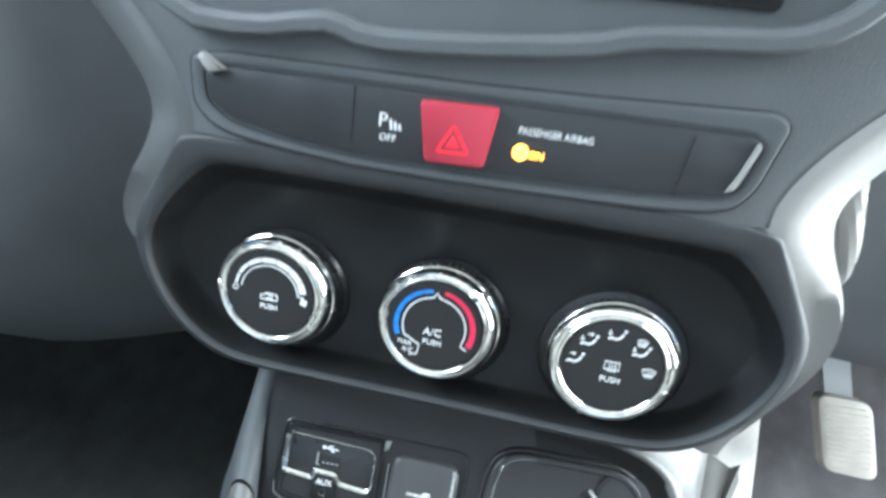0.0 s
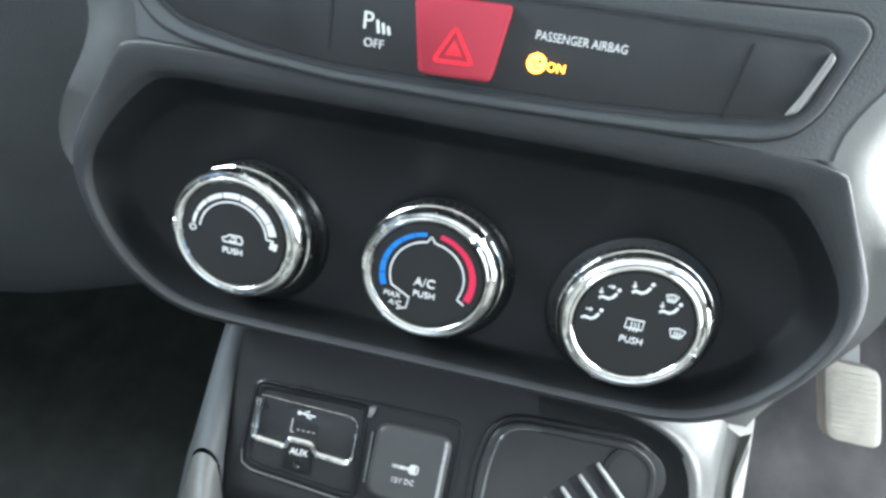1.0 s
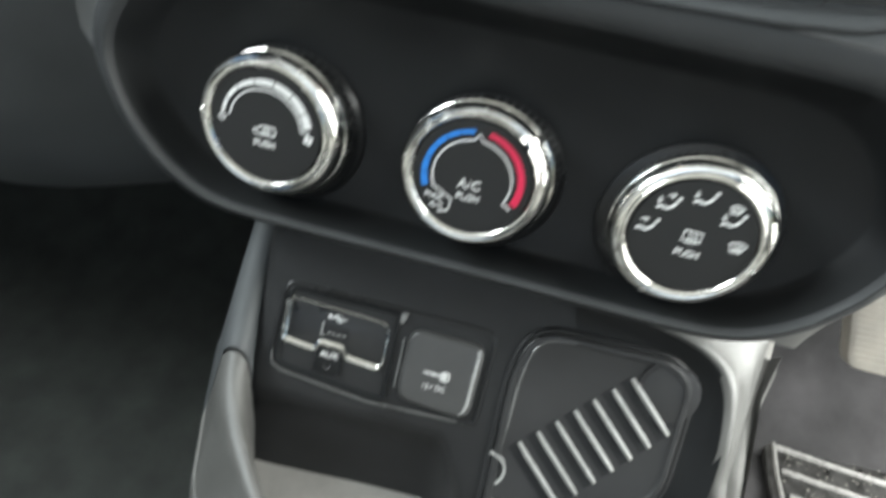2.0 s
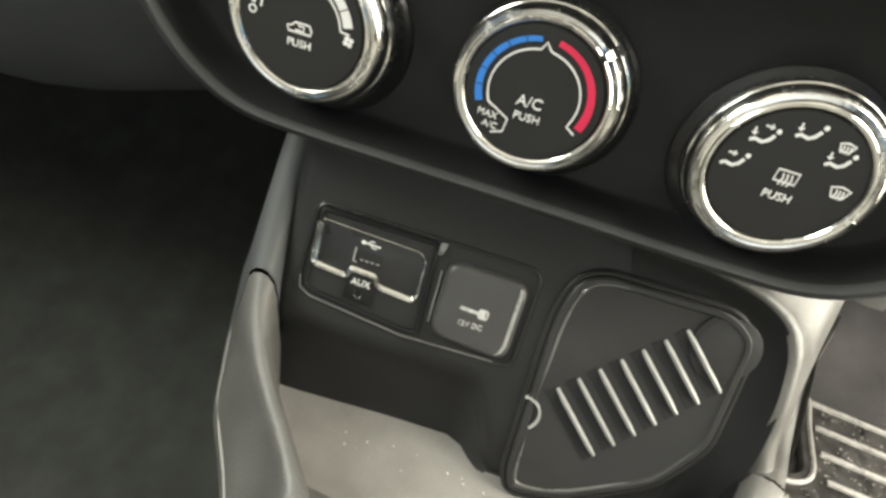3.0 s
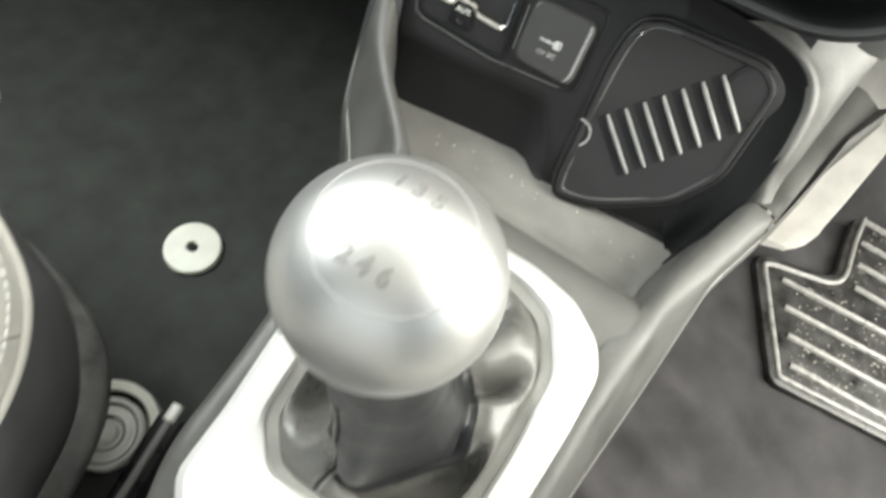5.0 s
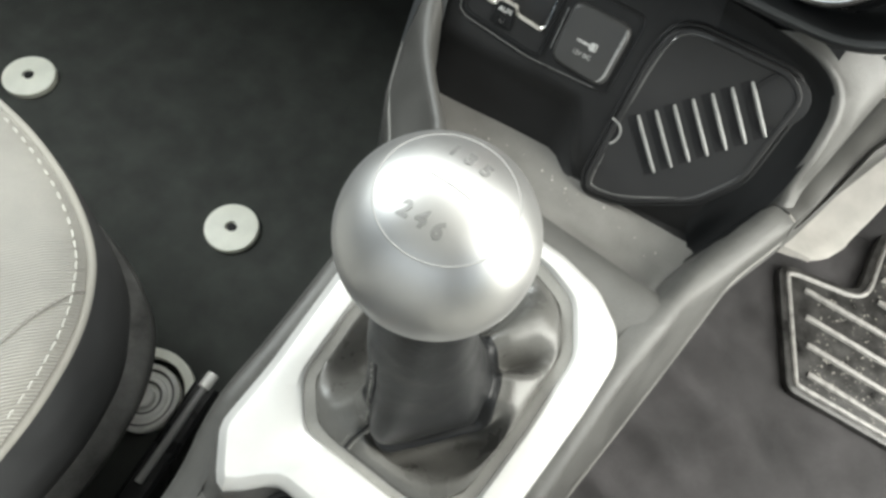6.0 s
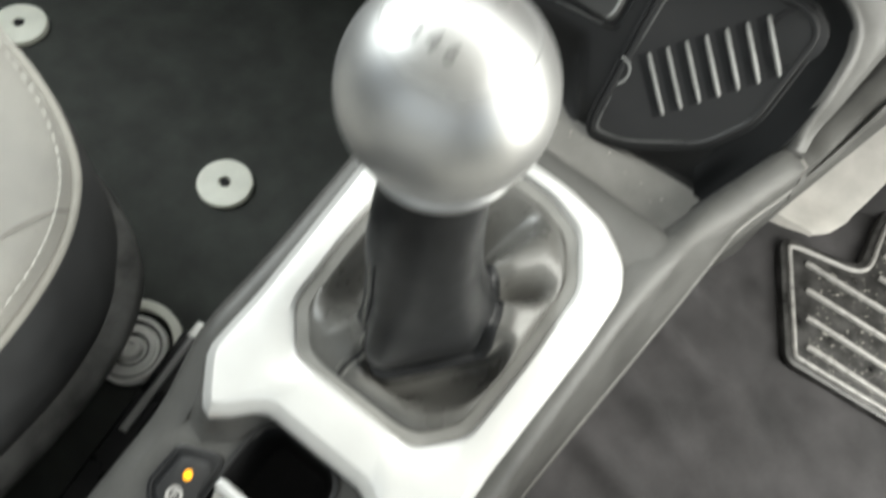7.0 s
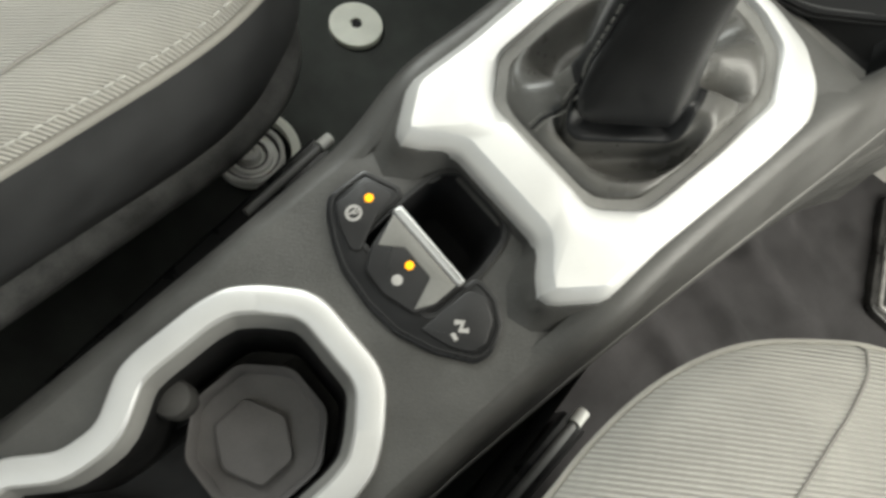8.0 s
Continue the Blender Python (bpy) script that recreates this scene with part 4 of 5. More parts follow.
def cups(c):
    line = cup_line(0.0)
    inner = cup_line(0.0145)
    rings = [[DECK(*p, d) for p in lp] for lp, d in ((line, -0.004), (line, 0.002), (inset(line, 0.0012), 0.0042), (inset(line, 0.004), 0.0052), (inset(line, 0.0125), 0.0048), (inset(line, 0.0138), 0.0036), (inset(line, 0.0142), 0.002))]
    h = part("cup_holder_trim", loft(rings), SILVER, c, "satin silver figure-eight cup holder trim")
    rings = [[DECK(*p, d) for p in lp] for lp, d in ((inset(line, 0.0142), 0.0022), (inset(line, 0.0165), -0.004), (inset(line, 0.0175), -0.012))]
    part("trim_skirt", loft(rings), SKIRTM, h, "grey inner skirt")
    rings = [[DECK(*p, d) for p in lp] for lp, d in ((inset(line, 0.0168), -0.010), (inset(line, 0.018), -0.045), (inset(line, 0.020), -0.068))]
    part("cup_wall", loft(rings, cap_end=True), VOIDP, c, "dark cup holder well")
    # octagonal rubber liners with a raised pad
    for v0 in (-0.156, -0.268):
        liner = []
        for k in range(8):
            t = radians(22.5 + 45 * k)
            liner.append((0.0400 * math.cos(t) + 0.0064, v0 + 0.0395 * math.sin(t)))
        liner = rounded(liner, 0.006, 3)
        l = part("cup_liner", dish(DECK, [(0.0, -0.067), (0.0004, -0.047), (0.0010, -0.0463), (0.0017, -0.048), (0.0040, -0.062)], liner), LINER, c, "grey rubber cup liner")
        part("liner_pad", plate(DECK, rounded([(0.0075 + 0.0250 * math.cos(radians(60 * k + 30)), v0 - 0.004 + 0.0215 * math.sin(radians(60 * k + 30))) for k in range(6)], 0.004, 3), -0.063, -0.057, 0.0015), LINER, l)
    part("cup_grip", lathe(Plane(con(-0.034, -0.176, deck_z(-0.17) - 0.03), (1, 0, 0), (0, 1, 0)), [(0.010, -0.02), (0.0105, -0.002), (0.009, 0.002), (0.005, 0.0035)], 20), GRIPM, c, "rounded rubber grip in the cup holder")


HEMM = mat("lit_leatherette", (0.215, 0.211, 0.197), 0.40, var=0.2, scale=60, bump=0.3, bscale=900)
PRINTG = mat("grey_print", (0.40, 0.39, 0.37), 0.6, var=0.08)
GREYE = mat("seam_highlight", (0.30, 0.295, 0.28), 0.4, var=0.15)
CHEEKM = mat("brushed_grey_plastic", (0.20, 0.198, 0.185), 0.4, var=0.15, bump=0.15)
SKIRTM = mat("grey_trim_skirt", (0.27, 0.268, 0.255), 0.45, var=0.15, bump=0.2)
GRIPM = mat("dull_black_rubber", (0.045, 0.044, 0.042), 0.6, var=0.3, scale=60, bump=0.3)
LINER = mat("dark_grey_rubber", (0.18, 0.172, 0.170), 0.5, var=0.2, scale=50, bump=0.2)
TRAYM = mat("brightened_tray_rubber", (0.19, 0.185, 0.175), 0.38, var=0.22, scale=35, bump=0.2)
VOIDP = mat("black_liner_plastic", (0.007, 0.007, 0.007), 0.5, var=0.2, bump=0.1)


def bezel(c):
    half = [(0.030, -0.0035), (0.0475, -0.0215), (0.0535, -0.0205), (0.0700, 0.0005), (0.0690, 0.035), (0.0725, 0.110), (0.0720, 0.140), (0.0640, 0.154), (0.0450, 0.166), (0.0200, 0.1705)]
    loop = half + [(-x, y) for x, y in half[::-1]]
    out = rounded(loop, 0.005, 3)
    hin = [(0.034, 0.0225), (0.0515, 0.0415), (0.0535, 0.085), (0.0530, 0.128), (0.0370, 0.152), (0.016, 0.159)]
    lin = hin + [(-x, y) for x, y in hin[::-1]]
    inn = rounded(lin, 0.006, 3)
    n = 160

    def even(lp, m):
        """Resample a loop so that both outlines pair off by direction from the middle."""
        pts = []
        cx, cy = 0.0, 0.085
        for k in range(m):
            t = 2 * math.pi * k / m
            d = (math.cos(t), math.sin(t))
            best = None
            for i in range(len(lp)):
                (x1, y1), (x2, y2) = lp[i - 1], lp[i]
                ex, ey = x2 - x1, y2 - y1
                den = d[0] * ey - d[1] * ex
                if abs(den) < 1e-12:
                    continue
                r = ((x1 - cx) * ey - (y1 - cy) * ex) / den
                q = ((x1 - cx) * d[1] - (y1 - cy) * d[0]) / den
                if r > 0 and -1e-6 <= q <= 1 + 1e-6 and (best is None or r > best):
                    best = r
            pts.append((cx + d[0] * best, cy + d[1] * best))
        return pts
    o, i_ = even(out, n), even(inn, n)
    mix = lambda t: [(lerp(a[0], b[0], t), lerp(a[1], b[1], t)) for a, b in zip(o, i_)]
    rings = [[BEZ(*p, d) for p in lp] for lp, d in ((inset(o, -0.0012), -0.012), (inset(o, -0.0010), -0.0080), (inset(o, -0.0004), -0.0050), (inset(o, 0.0006), -0.0036), (inset(o, 0.0040), 0.0006), (inset(o, 0.0050), 0.0014), (mix(0.6), 0.0020), (mix(0.90), 0.0012), (mix(0.97), -0.0002), (i_, -0.0022))]
    b = part("gear_bezel", loft(rings), SILVER, c, "satin silver eight-sided gear lever bezel", angle=30)
    rings = [[BEZ(*p, d) for p in lp] for lp, d in ((inset(o, 0.0004), -0.0090), (inset(o, -0.0014), -0.0076), (inset(o, -0.0022), -0.0084), (inset(o, -0.0038), -0.0125), (inset(o, -0.0064), -0.0170), (inset(o, -0.0095), -0.0205), (inset(o, -0.0130), -0.0235))]
    keep = [max(0.0, min(1.0, (abs(x) - 0.026) / 0.012)) if y < 0.03 else 1.0 for x, y in o]
    rings = [[p.lerp(Vector((q.x, q.y, p.z)), (1 - k) * 0.85) for p, q, k in zip(r, rings[0], keep)] for r in rings]
    part("bezel_seat", loft(rings), GREY, c, "grey rounded seat of the bezel", angle=60)
    rings = [[BEZ(*p, d) for p in lp] for lp, d in ((i_, -0.0018), (inset(i_, 0.0030), -0.0022), (inset(i_, 0.0058), -0.0028), (inset(i_, 0.0068), -0.0045), (inset(i_, 0.0071), -0.012))]
    # the gaiter's leatherette again, with its light put into a paler colour
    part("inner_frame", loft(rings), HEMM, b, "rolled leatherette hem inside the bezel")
    return b


def switches(c):
    # the housing: arc to the rear, wings to both sides of the well
    line = [(-0.0555, -0.0600), (-0.0550, -0.0400), (-0.0520, -0.0375), (-0.0360, -0.0308), (-0.0310, -0.0330), (-0.0290, -0.0610), (0.0212, -0.0610), (0.0220, -0.0330), (0.0265, -0.0312), (0.0369, -0.0312), (0.0490, -0.0385), (0.0548, -0.0500), (0.0535, -0.0585), (0.0370, -0.0702), (0.0174, -0.0780), (-0.0016, -0.0797), (-0.0232, -0.0778), (-0.0360, -0.0732), (-0.0500, -0.0660)]
    h = part("switch_housing", plate(DECK, rounded(line, 0.003, 3), -0.003, 0.0022, 0.0012), SATIN, c, "black switch housing")
    part("ridge", strip(DECK, inset(rounded(line, 0.003, 3), 0.0024), 0.0009, 0.0018, 0.0030, closed=True), BLACKG, h)
    left = rounded([(-0.0500, -0.0600), (-0.0495, -0.0430), (-0.0470, -0.0412), (-0.0375, -0.0370), (-0.0335, -0.0390), (-0.0325, -0.0480), (-0.0235, -0.0660), (-0.0275, -0.0690), (-0.0405, -0.0655)], 0.002, 3)
    a = part("hold_button", plate(DECK, left, 0.001, 0.0036, 0.001), BLACKG, h, "button with a lit amber diode")
    right = rounded([(0.0235, -0.0685), (0.0245, -0.0400), (0.0320, -0.0352), (0.0430, -0.0402), (0.0492, -0.0500), (0.0482, -0.0570), (0.0395, -0.0632)], 0.002, 3)
    b = part("assist_button", plate(DECK, right, 0.001, 0.0036, 0.001), BLACKG, h, "button with a pale printed sign")
    def diode(x, y, d, parent):
        part("diode", lathe(DECK, [(0.0022, d - 0.002), (0.0022, d + 0.0004), (0.0017, d + 0.0008)], 8, a=x, b=y), AMBERD, parent, "glowing amber diode")
    diode(-0.0411, -0.0466, 0.0036, a)
    part("printed_ring", strip(DECK, arc(0.0034, 0, 345, 20, -0.0402, -0.0568), 0.0014, 0.0036, 0.0039, closed=True), PRINTG, a)
    part("printed_line", strip(DECK, [(-0.0410, -0.0590), (-0.0410, -0.0548), (-0.0394, -0.0552), (-0.0396, -0.0568), (-0.0410, -0.0570)], 0.0009, 0.0036, 0.0039), PRINTG, a)
    part("printed_line", strip(DECK, [(0.0318, -0.0545), (0.0345, -0.0515), (0.0365, -0.0550), (0.0392, -0.0520)], 0.0026, 0.0036, 0.0039), PRINTG, b)
    part("printed_line", strip(DECK, [(0.0350, -0.0585), (0.0388, -0.0592)], 0.0020, 0.0036, 0.0039), PRINTG, b)
    # lift switch with a silver lip
    sw = rounded([(-0.0280, -0.0400), (0.0205, -0.0400), (0.0203, -0.0570), (0.0165, -0.0662), (-0.0010, -0.0712), (-0.0150, -0.0702), (-0.0225, -0.0600)], 0.002, 3)
    k = part("brake_switch", plate(DECK, sw, -0.012, 0.0050, 0.0015), BLACKG, h, "electric parking brake switch")
    lip = rounded([(-0.0282, -0.0430), (0.0203, -0.0430), (0.0207, -0.0386), (-0.0278, -0.0380)], 0.0012, 3)
    part("silver_lip", plate(DECK, lip, -0.004, 0.0072, 0.002), SILVER, k, "satin silver lip of the lift switch")
    part("switch_face", plate(DECK, rounded([(-0.0268, -0.0432), (0.0195, -0.0432), (0.0192, -0.0565), (0.0150, -0.0652), (0.0085, -0.0500), (-0.0105, -0.0497), (-0.0200, -0.0585)], 0.001, 2), 0.002, 0.0056, 0.0005), CHEEKM, k, "grey face of the switch with a dark middle")
    diode(-0.0025, -0.0535, 0.0050, k)
    part("printed_ring", plate(DECK, arc(0.0027, 0, 345, 20, -0.0010, -0.0622), 0.0050, 0.0053, 0.0001), PRINTG, k)
    return h


def tray(c):
    # front storage tray: rim behind the bezel, then the floor
    rows = [(0.136, 0.2885), (0.160, 0.2945), (0.172, 0.2965), (0.182, 0.2955), (0.191, 0.289), (0.199, 0.274), (0.208, 0.259), (0.220, 0.250), (0.24, 0.246), (0.28, 0.244), (0.34, 0.244)]
    rings = []
    for i in range(49):
        v = lerp(0.136, 0.34, i / 48)
        z = along(rows, v)[0]
        ul, ur = -crest(v, LEFT)[0] - 0.002, crest(v, RIGHT)[0] + 0.002
        up = min(crest(v, RIGHT)[1] - 0.013 - z, 0.007 * max(0.0, min(1.0, (0.252 - v) / 0.03)))
        row = []
        for k in range(-16, 17):
            e = min(16, abs(k))
            reach_in = 0.012 * (16 - e) / 6 if e >= 10 else 0.012 + (0.5 * (ur - ul) - 0.012) * (10 - e) / 10
            rise = max(0.0, up) * max(0.0, 1 - reach_in / 0.010) ** 2
            row.append(con(ur - reach_in if k > 0 else ul + reach_in, v, z + rise))
        rings.append(row)
    part("tray_rim", loft(rings[:18], closed=False), GREY, c, "grey rounded rim of the tray", angle=60)
    # floor paler than the console: its strong light is put into the colour
    part("tray", loft(rings[17:], closed=False), TRAYM, c, "light grey open storage tray", angle=60)


def arm(c):
    """Right arm of the console: it climbs beside the pocket lid and widens under the dashboard."""
    low = LOW
    lead = [(v, *crest(v, RIGHT)) for v in (0.280, 0.2895)]
    inner = [con(u + 0.003, v, z - 0.0010 - (0.003 if v < 0.285 else 0.0)) for v, u, z in lead] + [low(0.1458, -0.0380, 0.0040), low(0.1456, -0.0220, 0.0056), low(0.1440, -0.0080, 0.0056), low(0.1400, 0.0075, 0.0056), low(0.1310, 0.0195, 0.0056), low(0.1140, 0.0275, 0.0056), low(0.0900, 0.0320, 0.0056)]
    outer = [con(u + 0.0180, v, z - 0.0080) for v, u, z in lead] + [low(0.1618, -0.0400, -0.0085), low(0.1635, -0.0240, -0.0130), low(0.1645, -0.0080, -0.0160), low(0.1655, 0.0080, -0.0180), low(0.1665, 0.0240, -0.0190), low(0.1670, 0.0400, -0.0190), low(0.1670, 0.0560, -0.0190)]
    n = 48

    def flow(path):
        pts = []
        for i in range(n + 1):
            s = i / n * (len(path) - 1)
            k = min(int(s), len(path) - 2)
            f = s - k
            a, b, d, e = (path[max(0, min(len(path) - 1, k + q))] for q in (-1, 0, 1, 2))
            pts.append(0.5 * ((2 * b) + (d - a) * f + (2 * a - 5 * b + 4 * d - e) * f * f + (3 * b - a - 3 * d + e) * f ** 3))
        return pts
    ins, outs = flow(inner), flow(outer)
    rings = []
    for p, q in zip(ins, outs):
        # back of the inner edge, rounded bead, gentle fall to the outer edge, then the flank
        w = (q - p).length
        e = (q - p) / w
        up = low.n.lerp(Vector((0, 0, 1)), max(0.0, 1 - len(rings) / 14))
        up = up - e * up.dot(e)
        up.normalize()
        sec = [(-0.0002, -0.0020), (0.0016, 0.0004), (0.0045, 0.0016), (0.0085, 0.0014), (0.0125, 0.0004), (lerp(0.0125, w, 0.5), -0.0002), (w - 0.003, -0.0002), (w, -0.0025), (w + 0.003, -0.012), (w + 0.006, -0.035), (w + 0.010, -0.065), (w + 0.012, -0.110)]
        side = Vector((0.0010, 0, 0))
        rings.append([p + side - low.n * 0.020, p + side * 0.6 - low.n * 0.006] + [p + e * a + up * b for a, b in sec])
    part("upper_arm", loft(rings, closed=False), GREY, c, "grey arm beside the pocket lid", angle=60)


build_console()


def build_cheek():
    """Black cheek that lines the right arm of the console beside the pocket lid."""
    rings = []
    for i in range(33):
        v = lerp(0.246, 0.292, i / 32)
        u, z = crest(v, RIGHT)
        q = min(1.0, (v - 0.246) / 0.006)
        top = lerp(0.247, z - 0.0025, q)
        rings.append([con(a, v, max(0.238, b)) for a, b in ((u - 0.0040, 0.238), (u - 0.0010, top - 0.012), (u + 0.0006, top - 0.0034), (u + 0.0012, top - 0.0022), (u + 0.0030, top - 0.0060))])
    part("cheek", loft(rings, closed=False), PODM, PANEL, "black cheek beside the console arm", angle=60)


build_cheek()


# ---- gear lever ----
def build_lever():
    g = thing("gear_lever", "silver ball gear knob on a black leatherette gaiter", "gear lever")
    ball = Vector((0.002, -0.217, 0.441))
    base = con(0.004, 0.080, 0.285)
    ax = (ball - base).normalized()
    r = 0.0282
    xa = (con(1, 0, 0) - con(0, 0, 0))
    ya = ax.cross(xa).normalized()
    tip = (ax * math.cos(radians(2)) + ya * math.sin(radians(2))).normalized()
    low = Plane(ball, ya.cross(ax), ya)
    fr = Plane(ball, xa, tip.cross(xa))
    prof = []
    for k in range(0, 33):
        t = radians(-38 + (38 + 90) * k / 32)
        prof.append((max(0.0002, r * math.cos(t)), r * math.sin(t)))
    b = part("knob", lathe(low, prof, 64), BALLM, g, "satin silver ball", angle=80)
    # lower collar with a fine dark joint
    lo = r * math.sin(radians(-56))
    part("joint", lathe(low, [(0.0206, -0.0184), (0.0222, -0.0180), (0.0222, -0.0170), (0.0206, -0.0165)], 48), VOID, b)
    part("collar", lathe(low, [(0.0130, lo - 0.0060), (0.0165, lo - 0.0050), (0.0190, lo - 0.0020), (0.0218, -0.0226), (0.0230, -0.0210), (0.0231, -0.0190), (0.0222, -0.0181)], 48), BALLM, b, "silver collar")
    # ring line and the gate numbers in the crown
    cap = 0.0178
    zc = lambda x, y: math.sqrt(max(0, r * r - x * x - y * y))
    part("crown_line", tube([fr(cap * math.cos(2 * math.pi * k / 64), cap * math.sin(2 * math.pi * k / 64), zc(cap, 0) + 0.00003) for k in range(64)], 0.00022, 6, closed=True), NUMB, b, "fine engraved line")
    class Bent:
        def __call__(self, a, bb, d=0.0):
            return fr(a, bb, zc(a, bb) + d)
    for txt, col, row in (("1", -1, 1), ("3", 0, 1), ("5", 1, 1), ("2", -1, -1), ("4", 0, -1), ("6", 1, -1)):
        writing(txt, Bent(), 0.0046 * col - 0.0004, 0.0098 * row - 0.0006, 0.0054, 0.0, b, NUMB, name="gate_number", thick=0.0002, bold=0.00025)
    part("gate_line", strip(Bent(), [(0.003 * k, 0.0) for k in (-2, -1, 0, 1, 2)], 0.0004, -0.0001, 0.0002), NUMB, b)
    # gaiter: eight-sided hem, slack bag with a roll and a fold, narrow sleeve under the ball
    hin = [(0.0312, 0.0265), (0.0466, 0.0445), (0.0482, 0.085), (0.0478, 0.126), (0.0340, 0.1470), (0.014, 0.1535)]
    loop = rounded(hin + [(-x, y) for x, y in hin[::-1]], 0.008, 5)
    top = ball + ax * (lo - 0.003)
    mid = (0.0045, 0.0800)
    # rows of radius (or, above 0.06, a share of the way in from the hem) and height, from the hem up
    ROLL = [(9.00, -0.008), (9.05, -0.0010), (9.35, 0.0010), (9.65, -0.0030), (0.0355, -0.0130), (0.0280, -0.0150), (0.0284, -0.0030), (0.0293, 0.0012), (0.0276, 0.0028), (0.0200, 0.0016), (0.0232, 0.0058), (0.0272, 0.0100), (0.0280, 0.0170), (0.0270, 0.0310), (0.0246, 0.0480), (0.0222, 0.0720), (0.0192, 0.1000), (0.0160, 0.1265)]
    TAUT = [(9.00, -0.008), (9.05, 0.0000), (9.30, 0.0060), (9.60, 0.0095), (0.0410, 0.0120), (0.0385, 0.0140), (0.0368, 0.0160), (0.0352, 0.0180), (0.0340, 0.0200), (0.0328, 0.0225), (0.0316, 0.0250), (0.0304, 0.0285), (0.0290, 0.0335), (0.0268, 0.0420), (0.0244, 0.0530), (0.0222, 0.0740), (0.0192, 0.1005), (0.0160, 0.1265)]
    HOLLOW = [(9.00, -0.008), (9.05, -0.0010), (9.30, -0.0050), (9.60, -0.0130), (0.0385, -0.0170), (0.0340, -0.0150), (0.0318, -0.0100), (0.0300, -0.0050), (0.0288, 0.0010), (0.0278, 0.0070), (0.0272, 0.0120), (0.0268, 0.0175), (0.0262, 0.0250), (0.0252, 0.0360), (0.0236, 0.0500), (0.0218, 0.0730), (0.0191, 0.1000), (0.0160, 0.1265)]
    PANEL_R = [(9.00, -0.008), (9.05, 0.0000), (9.30, 0.0080), (9.60, 0.0115), (0.0400, 0.0130), (0.0365, 0.0138), (0.0340, 0.0144), (0.0320, 0.0148), (0.0300, 0.0152), (0.0284, 0.0160), (0.0276, 0.0180), (0.0272, 0.0215), (0.0266, 0.0275), (0.0254, 0.0370), (0.0238, 0.0500), (0.0219, 0.0730), (0.0192, 0.1000), (0.0160, 0.1265)]
    around = [(-180, HOLLOW), (-152, HOLLOW), (-128, TAUT), (-110, TAUT), (-100, ROLL), (-14, ROLL), (8, PANEL_R), (36, PANEL_R), (45, HOLLOW), (54, PANEL_R), (70, PANEL_R), (82, HOLLOW), (100, HOLLOW), (118, TAUT), (140, PANEL_R), (160, HOLLOW), (180, HOLLOW)]

    def reach(deg):
        """Distance from the sleeve's foot to the hem in that direction."""
        d = (math.cos(radians(deg)), math.sin(radians(deg)))
        best = 0.0
        for (x1, y1), (x2, y2) in zip(loop, loop[1:] + loop[:1]):
            ex, ey = x2 - x1, y2 - y1
            den = d[0] * ey - d[1] * ex
            if abs(den) > 1e-12:
                far = ((x1 - mid[0]) * ey - (y1 - mid[1]) * ex) / den
                q = ((x1 - mid[0]) * d[1] - (y1 - mid[1]) * d[0]) / den
                if far > 0 and -1e-6 <= q <= 1 + 1e-6:
                    best = max(best, far)
        return best

    def bag(deg, j):
        for (d0, p0), (d1, p1) in zip(around, around[1:]):
            if deg <= d1:
                t = (deg - d0) / (d1 - d0)
                break
        hem = reach(deg)
        row = []
        for p in (p0, p1):
            q, h = p[j]
            if p is ROLL and j > 3:
                # the bag folds over on a straight crease: radii are distances to that line
                off = deg + 40.0
                f = min(1.5 if off < 0 else (1.25 if j < 9 else 1.06), 1 / max(0.2, math.cos(radians(off))))
                q = min(q * f ** (1.0 if j < 13 else max(0.0, 1 - (j - 12) * 0.35)), hem - 0.006)
            row.append((lerp(hem, 0.042, min(1.0, (q - 9) / 0.8)) if q > 1 else min(q, hem - 0.004), h))
        return lerp(row[0][0], row[1][0], t), lerp(row[0][1], row[1][1], t)

    n, m = 216, len(ROLL)
    foot = con(*mid, 0)
    keys = []
    for i in range(n):
        deg = -180 + 360 * i / n
        col = []
        for j in range(m):
            rad, h = bag(deg, j)
            u, v = rad * math.cos(radians(deg)), rad * math.sin(radians(deg))
            lean = max(0.0, h) / 0.1265
            wob = 0.0009 * noise.noise((u * 60, v * 60, j * 0.5)) if 2 < j < m - 2 else 0.0
            p = con(mid[0] + u * (1 + wob * 25), mid[1] + v * (1 + wob * 25), 0)
            zr = bez_z(mid[1] + v) if j < 4 else lerp(bez_z(mid[1] + v), bez_z(mid[1]), min(1.0, (j - 4) / 8))
            p.z = zr + h + wob
            sag = 0.006 * math.sin(math.pi * min(1.0, lean))
            col.append(p + Vector((top.x - foot.x, top.y - foot.y, 0)) * lean - Vector((0.757, 0.653, 0)) * sag)
        keys.append(col)
    for _ in range(2):
        keys = [[sum((keys[(i + q) % n][j] for q in (-2, -1, 0, 1, 2)), Vector()) / 5 for j in range(m)] for i in range(n)]
    rings = []
    for j in range(m - 1):
        for k in range(3):
            f = k / 3
            ring = []
            for col in keys:
                a, b0, c0, d0 = (col[max(0, min(m - 1, j + q))] for q in (-1, 0, 1, 2))
                ring.append(0.5 * ((2 * b0) + (c0 - a) * f + (2 * a - 5 * b0 + 4 * c0 - d0) * f * f + (3 * b0 - a - 3 * c0 + d0) * f ** 3))
            rings.append(ring)
    rings.append([c[-1] for c in keys])
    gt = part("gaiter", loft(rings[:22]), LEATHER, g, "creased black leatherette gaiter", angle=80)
    # smoother sleeve, also darkened in colour for the shade on its upright sides
    part("sleeve", loft(rings[21:]), SLEEVE, g, "smooth sleeve rolled over the gaiter, its shade in the dark colour", angle=80)
